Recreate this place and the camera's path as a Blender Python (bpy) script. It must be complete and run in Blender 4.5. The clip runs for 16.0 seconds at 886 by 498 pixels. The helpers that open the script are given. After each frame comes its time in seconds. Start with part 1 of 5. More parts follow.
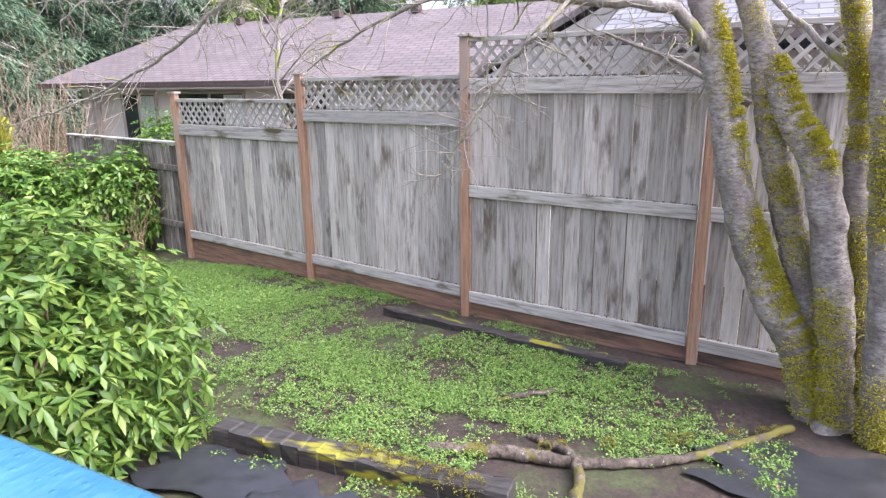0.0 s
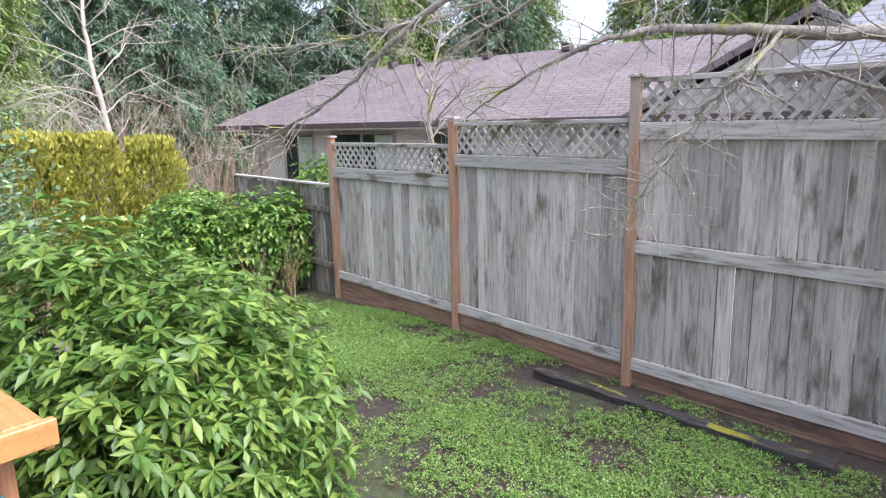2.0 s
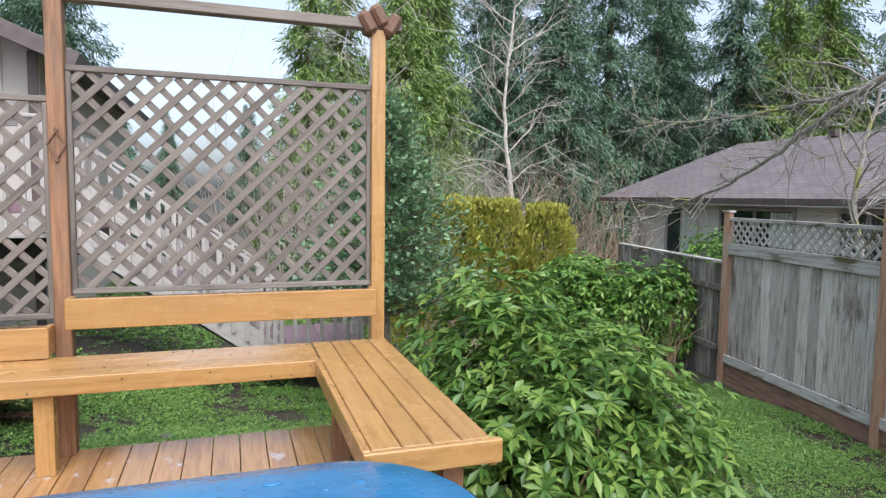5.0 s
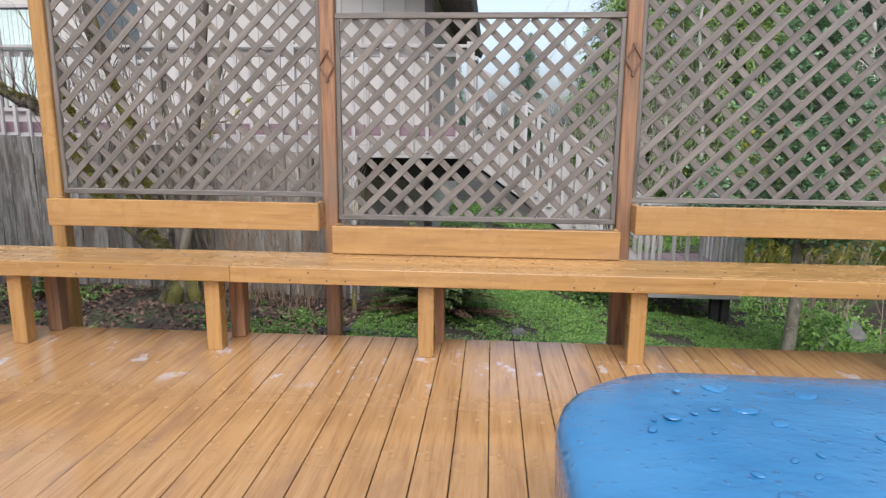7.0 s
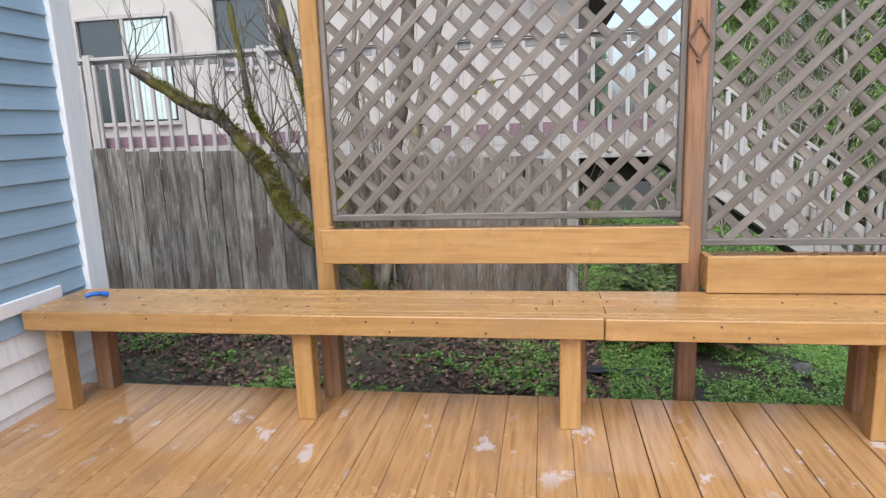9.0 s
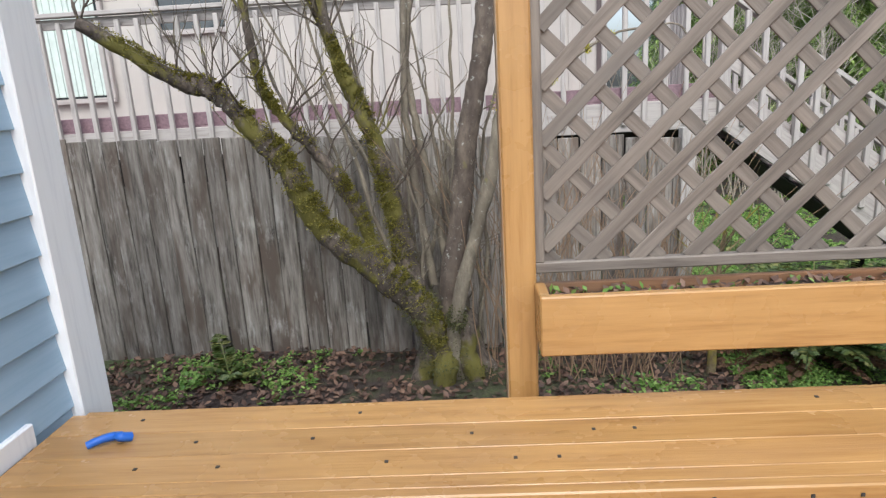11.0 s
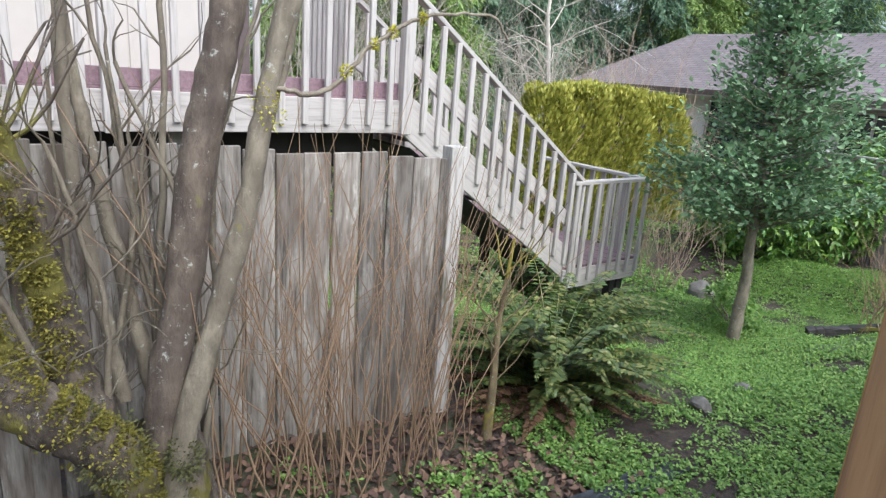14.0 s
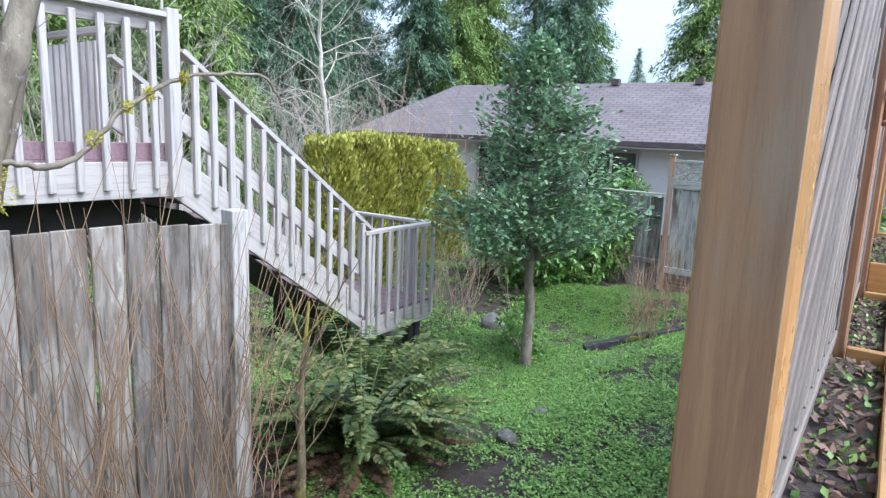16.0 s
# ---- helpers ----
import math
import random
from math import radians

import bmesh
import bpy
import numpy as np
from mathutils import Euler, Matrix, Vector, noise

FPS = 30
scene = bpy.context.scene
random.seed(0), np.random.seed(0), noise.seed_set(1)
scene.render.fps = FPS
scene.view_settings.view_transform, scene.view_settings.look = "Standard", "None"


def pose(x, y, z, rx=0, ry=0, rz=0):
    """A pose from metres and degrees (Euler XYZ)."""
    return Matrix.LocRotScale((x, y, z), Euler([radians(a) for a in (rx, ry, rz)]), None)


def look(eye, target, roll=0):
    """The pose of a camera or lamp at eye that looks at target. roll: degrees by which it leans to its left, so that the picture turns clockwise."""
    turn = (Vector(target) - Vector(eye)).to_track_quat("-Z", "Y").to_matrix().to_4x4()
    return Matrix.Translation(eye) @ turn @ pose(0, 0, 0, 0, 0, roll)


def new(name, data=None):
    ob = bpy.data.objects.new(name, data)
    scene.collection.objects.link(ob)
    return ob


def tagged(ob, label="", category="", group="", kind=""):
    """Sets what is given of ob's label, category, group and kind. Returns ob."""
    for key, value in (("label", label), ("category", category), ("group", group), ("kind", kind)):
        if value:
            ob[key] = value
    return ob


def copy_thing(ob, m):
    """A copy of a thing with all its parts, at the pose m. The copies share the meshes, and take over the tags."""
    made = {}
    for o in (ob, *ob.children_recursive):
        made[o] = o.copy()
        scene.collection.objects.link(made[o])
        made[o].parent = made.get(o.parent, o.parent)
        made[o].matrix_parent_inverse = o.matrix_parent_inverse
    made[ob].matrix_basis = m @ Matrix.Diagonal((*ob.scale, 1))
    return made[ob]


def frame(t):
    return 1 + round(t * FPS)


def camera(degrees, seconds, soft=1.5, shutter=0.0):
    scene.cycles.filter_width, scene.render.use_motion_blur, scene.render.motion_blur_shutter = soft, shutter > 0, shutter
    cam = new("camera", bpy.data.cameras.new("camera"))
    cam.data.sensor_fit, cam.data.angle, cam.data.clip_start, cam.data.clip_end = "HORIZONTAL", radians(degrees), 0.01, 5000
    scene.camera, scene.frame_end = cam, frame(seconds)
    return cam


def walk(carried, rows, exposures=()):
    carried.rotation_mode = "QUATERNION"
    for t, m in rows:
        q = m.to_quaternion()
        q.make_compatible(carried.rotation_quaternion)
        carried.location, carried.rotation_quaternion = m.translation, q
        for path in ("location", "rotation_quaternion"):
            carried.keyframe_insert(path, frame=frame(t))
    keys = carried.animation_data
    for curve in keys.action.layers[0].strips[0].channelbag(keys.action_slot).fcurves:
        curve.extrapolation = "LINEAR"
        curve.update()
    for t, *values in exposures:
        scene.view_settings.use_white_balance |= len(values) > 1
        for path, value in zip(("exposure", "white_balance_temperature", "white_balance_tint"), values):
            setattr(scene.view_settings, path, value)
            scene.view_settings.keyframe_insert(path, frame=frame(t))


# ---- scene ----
cam = camera(69.7, 16.0, soft=1.3)

PATH = [
    (0, (-0.993, -4.633, 1.377), (0.735, -3.762, 0.872), -0.7),
    (0.5, (-0.995, -4.457, 1.44), (0.726, -3.56, 0.957), -1.3),
    (1, (-0.892, -4.338, 1.42), (0.842, -3.44, 0.988), -1.8),
    (1.5, (-0.763, -4.275, 1.422), (0.93, -3.296, 1.003), -2.0),
    (2, (-0.648, -4.211, 1.458), (0.873, -2.971, 1.068), -1.3),
    (2.5, (-0.627, -4.173, 1.415), (0.74, -2.746, 1.106), -1.1),
    (3, (-0.64, -4.196, 1.504), (0.635, -2.676, 1.251), 0.1),
    (3.2, (-0.637, -4.238, 1.528), (0.611, -2.693, 1.298), 0.1),
    (5.3, (-1.081, -4.117, 1.438), (-0.554, -2.197, 1.249), 1.6),
    (5.5, (-1.221, -4.128, 1.469), (-0.764, -2.198, 1.213), 2.3),
    (6, (-1.577, -4.044, 1.416), (-1.489, -2.073, 1.086), 1.5),
    (6.5, (-1.95, -3.977, 1.418), (-2.081, -2.009, 1.085), 1.3),
    (7, (-2.65, -3.994, 1.31), (-2.795, -2.036, 0.929), 0.5),
    (7.5, (-2.98, -3.807, 1.308), (-3.328, -1.876, 0.923), -1.2),
    (8, (-3.403, -3.592, 1.346), (-3.888, -1.693, 0.947), -1.1),
    (8.5, (-3.821, -3.375, 1.337), (-4.234, -1.464, 0.917), -1.7),
    (9, (-4.348, -3.169, 1.33), (-4.666, -1.232, 0.946), -2.1),
    (9.5, (-4.651, -2.896, 1.381), (-4.738, -0.958, 0.893), -1.0),
    (10, (-5.05, -2.549, 1.381), (-5.198, -0.613, 0.902), -0.9),
    (10.2, (-5.207, -2.426, 1.361), (-5.398, -0.493, 0.883), -1.1),
    (12.3, (-6.094, -0.866, 1.461), (-5.824, 1.045, 0.936), -3.7),
    (12.5, (-6.192, -0.765, 1.452), (-5.849, 1.132, 0.919), -1.8),
    (13, (-6.291, -0.467, 1.482), (-5.402, 1.226, 0.898), -0.2),
    (13.5, (-6.296, -0.307, 1.443), (-5.172, 1.25, 0.882), 1.3),
    (14, (-6.26, -0.182, 1.443), (-5.116, 1.369, 0.909), 4.2),
    (14.5, (-6.207, -0.133, 1.441), (-4.916, 1.318, 0.967), 3.8),
    (15, (-6.21, -0.115, 1.448), (-4.813, 1.247, 1.009), 3.0),
    (15.5, (-6.202, -0.096, 1.465), (-4.667, 1.117, 1.051), 2.9),
    (16, (-6.184, -0.11, 1.479), (-4.573, 1.022, 1.126), 2.3),
]
walk(cam, [(t, look(eye, target, roll)) for t, eye, target, roll in PATH],
     exposures=[(0, 1.9, 6050, 22), (0.5, 1.7, 6050, 22), (2.5, 1.6, 5950, 17), (3.0, 1.45, 5950, 16), (5.5, 0.88, 5850, 9), (6.5, 0.76, 5850, 10), (9.0, 0.8, 5800, 8),
                (12.5, 0.98, 6100, 8), (13.5, 1.2, 5900, 8), (14.5, 1.32, 5650, 7), (16, 1.42, 5300, 8)])

# ---- light ----
world = bpy.data.worlds.new("overcast_sky")
scene.world = world
world.use_nodes = True
wn = world.node_tree
bg = wn.nodes["Background"]
sky = wn.nodes.new("ShaderNodeTexSky")
sky.sky_type = "NISHITA"
sky.sun_disc = False
sky.sun_elevation, sky.sun_rotation = radians(48), radians(179)
sky.dust_density, sky.air_density, sky.ozone_density = 4.0, 1.0, 1.0
pale = wn.nodes.new("ShaderNodeHueSaturation")
pale.inputs["Saturation"].default_value = 0.5
wn.links.new(sky.outputs[0], pale.inputs["Color"])
wn.links.new(pale.outputs[0], bg.inputs[0])
bg.inputs[1].default_value = 0.15
sun = new("sun", bpy.data.lights.new("sun", "SUN"))
sun.data.energy, sun.data.angle, sun.data.color = 0.9, radians(40), (1.0, 0.98, 0.95)
sun.matrix_world = look((0.1, -7, 14), (0, 0, 0))

# ---- materials ----


def base_mat(name, rough=0.6, metal=0.0, coat=0.0):
    m = bpy.data.materials.new(name)
    m.use_nodes = True
    b = m.node_tree.nodes["Principled BSDF"]
    b.inputs["Roughness"].default_value = rough
    b.inputs["Metallic"].default_value = metal
    b.inputs["Coat Weight"].default_value = coat
    return m, m.node_tree, b


def ramp(nt, fac, stops):
    r = nt.nodes.new("ShaderNodeValToRGB")
    while len(r.color_ramp.elements) < len(stops):
        r.color_ramp.elements.new(0.5)
    for e, (p, c) in zip(r.color_ramp.elements, stops):
        e.position, e.color = p, (*c, 1) if len(c) == 3 else c
    nt.links.new(fac, r.inputs[0])
    return r.outputs[0]


def coords(nt, scale, shift=True, kind="Object"):
    tc = nt.nodes.new("ShaderNodeTexCoord")
    mp = nt.nodes.new("ShaderNodeMapping")
    mp.inputs["Scale"].default_value = scale
    nt.links.new(tc.outputs[kind], mp.inputs["Vector"])
    if shift:
        oi = nt.nodes.new("ShaderNodeObjectInfo")
        mul = nt.nodes.new("ShaderNodeMath")
        mul.operation = "MULTIPLY"
        mul.inputs[1].default_value = 37.0
        nt.links.new(oi.outputs["Random"], mul.inputs[0])
        nt.links.new(mul.outputs[0], mp.inputs["Location"])
    return mp.outputs[0]


def noise_tex(nt, vec, scale, detail=6, rough=0.6):
    n = nt.nodes.new("ShaderNodeTexNoise")
    n.inputs["Scale"].default_value, n.inputs["Detail"].default_value, n.inputs["Roughness"].default_value = scale, detail, rough
    nt.links.new(vec, n.inputs["Vector"])
    return n.outputs[0]


def mix(nt, fac, a, b, kind="MIX"):
    n = nt.nodes.new("ShaderNodeMix")
    n.data_type, n.blend_type = "RGBA", kind
    for sock, v in ((n.inputs[0], fac), (n.inputs[6], a), (n.inputs[7], b)):
        if hasattr(v, "links"):
            nt.links.new(v, sock)
        elif isinstance(v, (int, float)):
            sock.default_value = v
        else:
            sock.default_value = (*v, 1)
    return n.outputs[2]


def bump(nt, bsdf, height, strength=0.4, dist=0.01):
    n = nt.nodes.new("ShaderNodeBump")
    n.inputs["Strength"].default_value, n.inputs["Distance"].default_value = strength, dist
    nt.links.new(height, n.inputs["Height"])
    nt.links.new(n.outputs[0], bsdf.inputs["Normal"])


def wood(name, light, mid, dark, axis=2, rough=0.7, stain=None, stain_at=(0.55, 0.7), vary=0.35, wet=0.0, rel=0.5, bleach=None, fine=14.0, wet_sheen=None):
    """Timber with grain along one local axis, blotches of a second colour, and a tone of its own for each piece."""
    m, nt, b = base_mat(name, rough)
    sc = [fine, fine, fine]
    sc[axis] = 0.9
    grain = noise_tex(nt, coords(nt, sc), 3.0, 8, 0.65)
    col = ramp(nt, grain, [(0.33, dark), (0.5, mid), (0.7, light)])
    broad_sc = [3.0, 3.0, 3.0]
    broad_sc[axis] = 0.8
    broad = noise_tex(nt, coords(nt, broad_sc), 1.6, 4)
    if stain:
        col = mix(nt, ramp(nt, broad, [(stain_at[0], (0, 0, 0)), (stain_at[1], (1, 1, 1))]), col, stain)
    if bleach:
        spot_sc = [9.0, 9.0, 9.0]
        spot_sc[axis] = 2.2
        spots_ = noise_tex(nt, coords(nt, spot_sc), 1.3, 7, 0.7)
        col = mix(nt, ramp(nt, spots_, [(0.56, (0, 0, 0)), (0.72, (0.85, 0.85, 0.85))]), col, bleach)
        col = mix(nt, ramp(nt, spots_, [(0.26, (0.8, 0.8, 0.8)), (0.36, (0, 0, 0))]), col, dark)
    if wet_sheen:
        # pale patches near one end of the planks, painting in their wet sheen
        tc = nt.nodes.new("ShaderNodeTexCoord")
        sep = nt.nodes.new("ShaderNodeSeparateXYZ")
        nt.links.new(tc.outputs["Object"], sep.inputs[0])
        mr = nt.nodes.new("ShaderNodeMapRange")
        mr.inputs["From Min"].default_value, mr.inputs["From Max"].default_value = wet_sheen[0], wet_sheen[1]
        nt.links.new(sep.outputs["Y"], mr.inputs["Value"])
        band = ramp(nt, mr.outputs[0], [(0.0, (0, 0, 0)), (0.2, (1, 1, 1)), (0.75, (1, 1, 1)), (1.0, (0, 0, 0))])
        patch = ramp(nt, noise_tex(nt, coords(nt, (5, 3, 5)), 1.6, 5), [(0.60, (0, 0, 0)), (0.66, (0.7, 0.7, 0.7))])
        col = mix(nt, mix(nt, 1.0, band, patch, "MULTIPLY"), col, wet_sheen[2])
    oi = nt.nodes.new("ShaderNodeObjectInfo")
    tone = ramp(nt, oi.outputs["Random"], [(0.0, (1 - vary,) * 3), (1.0, (1.0, 1.0, 1.0))])
    col = mix(nt, 1.0, col, tone, "MULTIPLY")
    nt.links.new(col, b.inputs["Base Color"])
    if wet:
        w = noise_tex(nt, coords(nt, (1, 1, 1), False, "Generated" if wet < 0 else "Object"), 2.5, 5)
        nt.links.new(ramp(nt, w, [(0.41, (rough,) * 3), (0.52, (abs(wet),) * 3)]), b.inputs["Roughness"])
    bump(nt, b, grain, rel, 0.004)
    return m


M = {}
for ax, tag in ((0, "x"), (1, "y"), (2, "z")):
    M["stain_" + tag] = wood("orange_stained_timber_" + tag, (0.50, 0.285, 0.105), (0.445, 0.245, 0.085), (0.35, 0.18, 0.06), ax, 0.36, (0.38, 0.21, 0.085), (0.55, 0.75), 0.14, 0.22, 0.3)
    M["grey_" + tag] = wood("weathered_grey_timber_" + tag, (0.76, 0.72, 0.66), (0.62, 0.575, 0.515), (0.34, 0.295, 0.25), ax, 0.85, (0.22, 0.18, 0.145), (0.56, 0.68), 0.45, bleach=(0.82, 0.80, 0.77), fine=13.0)
    M["lattice_" + tag] = wood("brown_grey_lattice_" + tag, (0.27, 0.23, 0.19), (0.205, 0.17, 0.14), (0.12, 0.098, 0.08), ax, 0.6, (0.17, 0.15, 0.13), vary=0.3)
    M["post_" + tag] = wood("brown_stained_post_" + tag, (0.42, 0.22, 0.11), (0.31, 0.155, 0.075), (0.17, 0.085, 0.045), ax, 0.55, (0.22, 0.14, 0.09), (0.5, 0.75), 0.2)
    M["rail_" + tag] = wood("pale_grey_rail_" + tag, (0.66, 0.635, 0.60), (0.53, 0.50, 0.46), (0.29, 0.26, 0.23), ax, 0.85, (0.12, 0.105, 0.05), (0.56, 0.66), 0.25)
    M["white_" + tag] = wood("cream_painted_timber_" + tag, (0.50, 0.465, 0.43), (0.45, 0.41, 0.38), (0.31, 0.28, 0.255), ax, 0.6, (0.50, 0.46, 0.40), (0.62, 0.8), 0.1, rel=0.2)
# the deck's last colour is the whitish reflection on wet planks
M["deck"] = wood("wet_orange_deck", (0.50, 0.285, 0.125), (0.43, 0.235, 0.095), (0.32, 0.165, 0.068), 1, 0.3, (0.30, 0.165, 0.085), (0.54, 0.7), 0.09, 0.05, 0.12, wet_sheen=(2.35, 3.05, (0.56, 0.50, 0.49)))
M["kick"] = wood("red_brown_kickboard", (0.48, 0.30, 0.21), (0.36, 0.21, 0.14), (0.19, 0.12, 0.085), 0, 0.8, (0.12, 0.09, 0.07), (0.5, 0.65), 0.4)
M["fencepost_z"] = wood("faded_brown_fence_post", (0.44, 0.27, 0.17), (0.34, 0.20, 0.125), (0.19, 0.12, 0.085), 2, 0.75, (0.33, 0.28, 0.23), (0.5, 0.68), 0.15)
M["oldfence"] = wood("old_fence_board", (0.53, 0.485, 0.43), (0.33, 0.295, 0.255), (0.10, 0.085, 0.07), 2, 0.9, (0.18, 0.14, 0.11), (0.5, 0.64), 0.5, bleach=(0.70, 0.67, 0.62), fine=10.0)
M["timber"] = wood("black_rotten_timber", (0.09, 0.08, 0.075), (0.05, 0.045, 0.042), (0.025, 0.022, 0.02), 0, 0.6, (0.30, 0.28, 0.03), (0.6, 0.66), 0.2)
M["plum"] = wood("plum_painted_deck", (0.30, 0.2, 0.22), (0.24, 0.155, 0.175), (0.17, 0.11, 0.12), 1, 0.4, None, vary=0.2)
M["bluesiding"] = wood("blue_painted_siding", (0.36, 0.49, 0.61), (0.335, 0.465, 0.585), (0.30, 0.43, 0.55), 1, 0.5, (0.32, 0.45, 0.57), vary=0.06, rel=0.15)
M["trim"] = wood("white_painted_trim", (0.92, 0.92, 0.92), (0.90, 0.90, 0.90), (0.82, 0.82, 0.83), 2, 0.5, None, vary=0.05, rel=0.15)


def plain(name, col, rough=0.6, var=0.25, scale=6.0, metal=0.0, rel=0.2):
    m, nt, b = base_mat(name, rough, metal)
    n = noise_tex(nt, coords(nt, (1, 1, 1)), scale, 7)
    nt.links.new(ramp(nt, n, [(0.3, [c * (1 - var) for c in col]), (0.7, [min(1, c * (1 + var)) for c in col])]), b.inputs["Base Color"])
    bump(nt, b, noise_tex(nt, coords(nt, (1, 1, 1)), scale * 8, 5), rel, 0.005)
    return m


def leaf(name, a, b_, c, rough=0.4, trans=0.15):
    m, nt, b = base_mat(name, rough)
    g = nt.nodes.new("ShaderNodeNewGeometry")
    col = ramp(nt, g.outputs["Random Per Island"], [(0.0, a), (0.5, b_), (1.0, c)])
    nt.links.new(col, b.inputs["Base Color"])
    tr = nt.nodes.new("ShaderNodeBsdfTranslucent")
    nt.links.new(col, tr.inputs["Color"])
    ms = nt.nodes.new("ShaderNodeMixShader")
    ms.inputs[0].default_value = trans
    nt.links.new(b.outputs[0], ms.inputs[1])
    nt.links.new(tr.outputs[0], ms.inputs[2])
    nt.links.new(ms.outputs[0], nt.nodes["Material Output"].inputs["Surface"])
    return m


def bark(name, light, dark, moss, moss_at, scale=9.0, ring=False):
    m, nt, b = base_mat(name, 0.85)
    v = coords(nt, (1, 1, 2.6 if ring else 0.5), False)
    n = noise_tex(nt, v, scale, 8, 0.7)
    col = ramp(nt, n, [(0.35, dark), (0.6, light)])
    broad = noise_tex(nt, coords(nt, (1, 1, 0.6), False), 5.0, 4)
    col = mix(nt, ramp(nt, broad, [(0.42, (0.6, 0.6, 0.6)), (0.56, (0, 0, 0))]), col, dark)
    lich = noise_tex(nt, coords(nt, (1, 1, 1), False), 24, 7, 0.75)
    col = mix(nt, ramp(nt, lich, [(0.6, (0, 0, 0)), (0.67, (0.7, 0.7, 0.7))]), col, (0.56, 0.58, 0.52))
    mo = noise_tex(nt, coords(nt, (1, 1, 0.8), False), 3.2, 6)
    col = mix(nt, ramp(nt, mo, [(moss_at, (0, 0, 0)), (moss_at + 0.06, (1, 1, 1))]), col, moss)
    nt.links.new(col, b.inputs["Base Color"])
    bump(nt, b, n, 0.9, 0.02)
    return m


M["cherry"] = bark("lichen_grey_cherry_bark", (0.50, 0.46, 0.425), (0.18, 0.15, 0.135), (0.36, 0.31, 0.035), 0.63, 19, True)
M["mossbark"] = bark("mossy_brown_bark", (0.20, 0.16, 0.125), (0.045, 0.034, 0.027), (0.14, 0.125, 0.025), 0.50, 26)
M["greybark"] = bark("grey_smooth_bark", (0.29, 0.25, 0.185), (0.14, 0.115, 0.085), (0.25, 0.225, 0.05), 0.65, 14)
M["twig"] = bark("grey_brown_twig", (0.42, 0.39, 0.34), (0.20, 0.17, 0.145), (0.30, 0.30, 0.09), 0.56, 30)
M["brush"] = plain("red_brown_twig", (0.30, 0.20, 0.125), 0.8)
M["paletwig"] = plain("pale_bare_branch", (0.50, 0.45, 0.39), 0.8)
M["tan"] = plain("tan_bare_brush", (0.36, 0.27, 0.20), 0.85)
M["moss"] = leaf("yellow_green_moss", (0.66, 0.59, 0.06), (0.54, 0.50, 0.05), (0.38, 0.38, 0.05), 0.9, 0.3)
M["rhodo"] = leaf("rhododendron_leaf", (0.06, 0.135, 0.022), (0.115, 0.215, 0.036), (0.23, 0.32, 0.062), 0.42, 0.25)
M["laurel"] = leaf("laurel_leaf", (0.05, 0.125, 0.022), (0.13, 0.26, 0.045), (0.28, 0.40, 0.08), 0.35, 0.25)
M["holly"] = leaf("dark_holly_leaf", (0.08, 0.155, 0.075), (0.16, 0.27, 0.13), (0.30, 0.42, 0.23), 0.5, 0.25)
M["weed"] = leaf("chickweed_leaf", (0.085, 0.185, 0.032), (0.17, 0.305, 0.058), (0.31, 0.445, 0.115), 0.5, 0.25)
M["hedge"] = leaf("golden_arborvitae", (0.22, 0.24, 0.035), (0.33, 0.33, 0.05), (0.50, 0.46, 0.09), 0.6)
M["fir"] = leaf("dark_fir_needles", (0.075, 0.14, 0.09), (0.125, 0.21, 0.125), (0.21, 0.30, 0.17), 0.6, 0.25)
M["cedar"] = leaf("cedar_needles", (0.12, 0.20, 0.05), (0.21, 0.31, 0.08), (0.33, 0.42, 0.12), 0.6, 0.25)
M["fern"] = leaf("fern_frond_leaf", (0.05, 0.08, 0.022), (0.095, 0.14, 0.035), (0.22, 0.215, 0.065), 0.45)
M["deadfern"] = leaf("dead_fern_leaf", (0.085, 0.045, 0.025), (0.13, 0.07, 0.037), (0.21, 0.12, 0.06), 0.8)
M["litter"] = leaf("dead_leaf_litter", (0.055, 0.032, 0.024), (0.12, 0.068, 0.048), (0.24, 0.145, 0.095), 0.7, 0.05)
M["cream"] = plain("cream_house_siding", (0.47, 0.435, 0.39), 0.7, 0.05, 2)
M["stucco"] = plain("pale_house_wall", (0.72, 0.69, 0.65), 0.8, 0.07, 2)
# near-black: shade under decks and stairs put into colour; also nail heads
M["dark"] = plain("near_black_shade_and_nails", (0.03, 0.027, 0.025), 0.9)
M["gutter"] = plain("dark_gutter", (0.10, 0.075, 0.07), 0.5)
M["plastic"] = plain("black_landscape_plastic", (0.035, 0.037, 0.042), 0.3, 0.3, 5)
M["rock"] = plain("grey_rock", (0.15, 0.14, 0.125), 0.85, 0.35, 5, 0, 0.8)
M["curtain"] = plain("pale_green_curtain", (0.58, 0.66, 0.60), 0.8, 0.1)
M["bluething"] = plain("bright_blue_plastic", (0.02, 0.12, 0.5), 0.4, 0.1)
M["iron"] = plain("rusty_brown_iron", (0.16, 0.085, 0.05), 0.6)

M["darktwig"] = bark("dark_mossy_twig", (0.22, 0.18, 0.14), (0.09, 0.07, 0.055), (0.24, 0.22, 0.06), 0.55, 25)
m, nt, b = base_mat("clear_water", 0.03)
b.inputs["Base Color"].default_value = (0.75, 0.85, 0.9, 1)
b.inputs["Transmission Weight"].default_value = 0.9
b.inputs["IOR"].default_value = 1.33
M["water"] = m
M["lichen"] = leaf("pale_green_lichen", (0.52, 0.56, 0.45), (0.42, 0.47, 0.34), (0.36, 0.36, 0.08), 0.9)
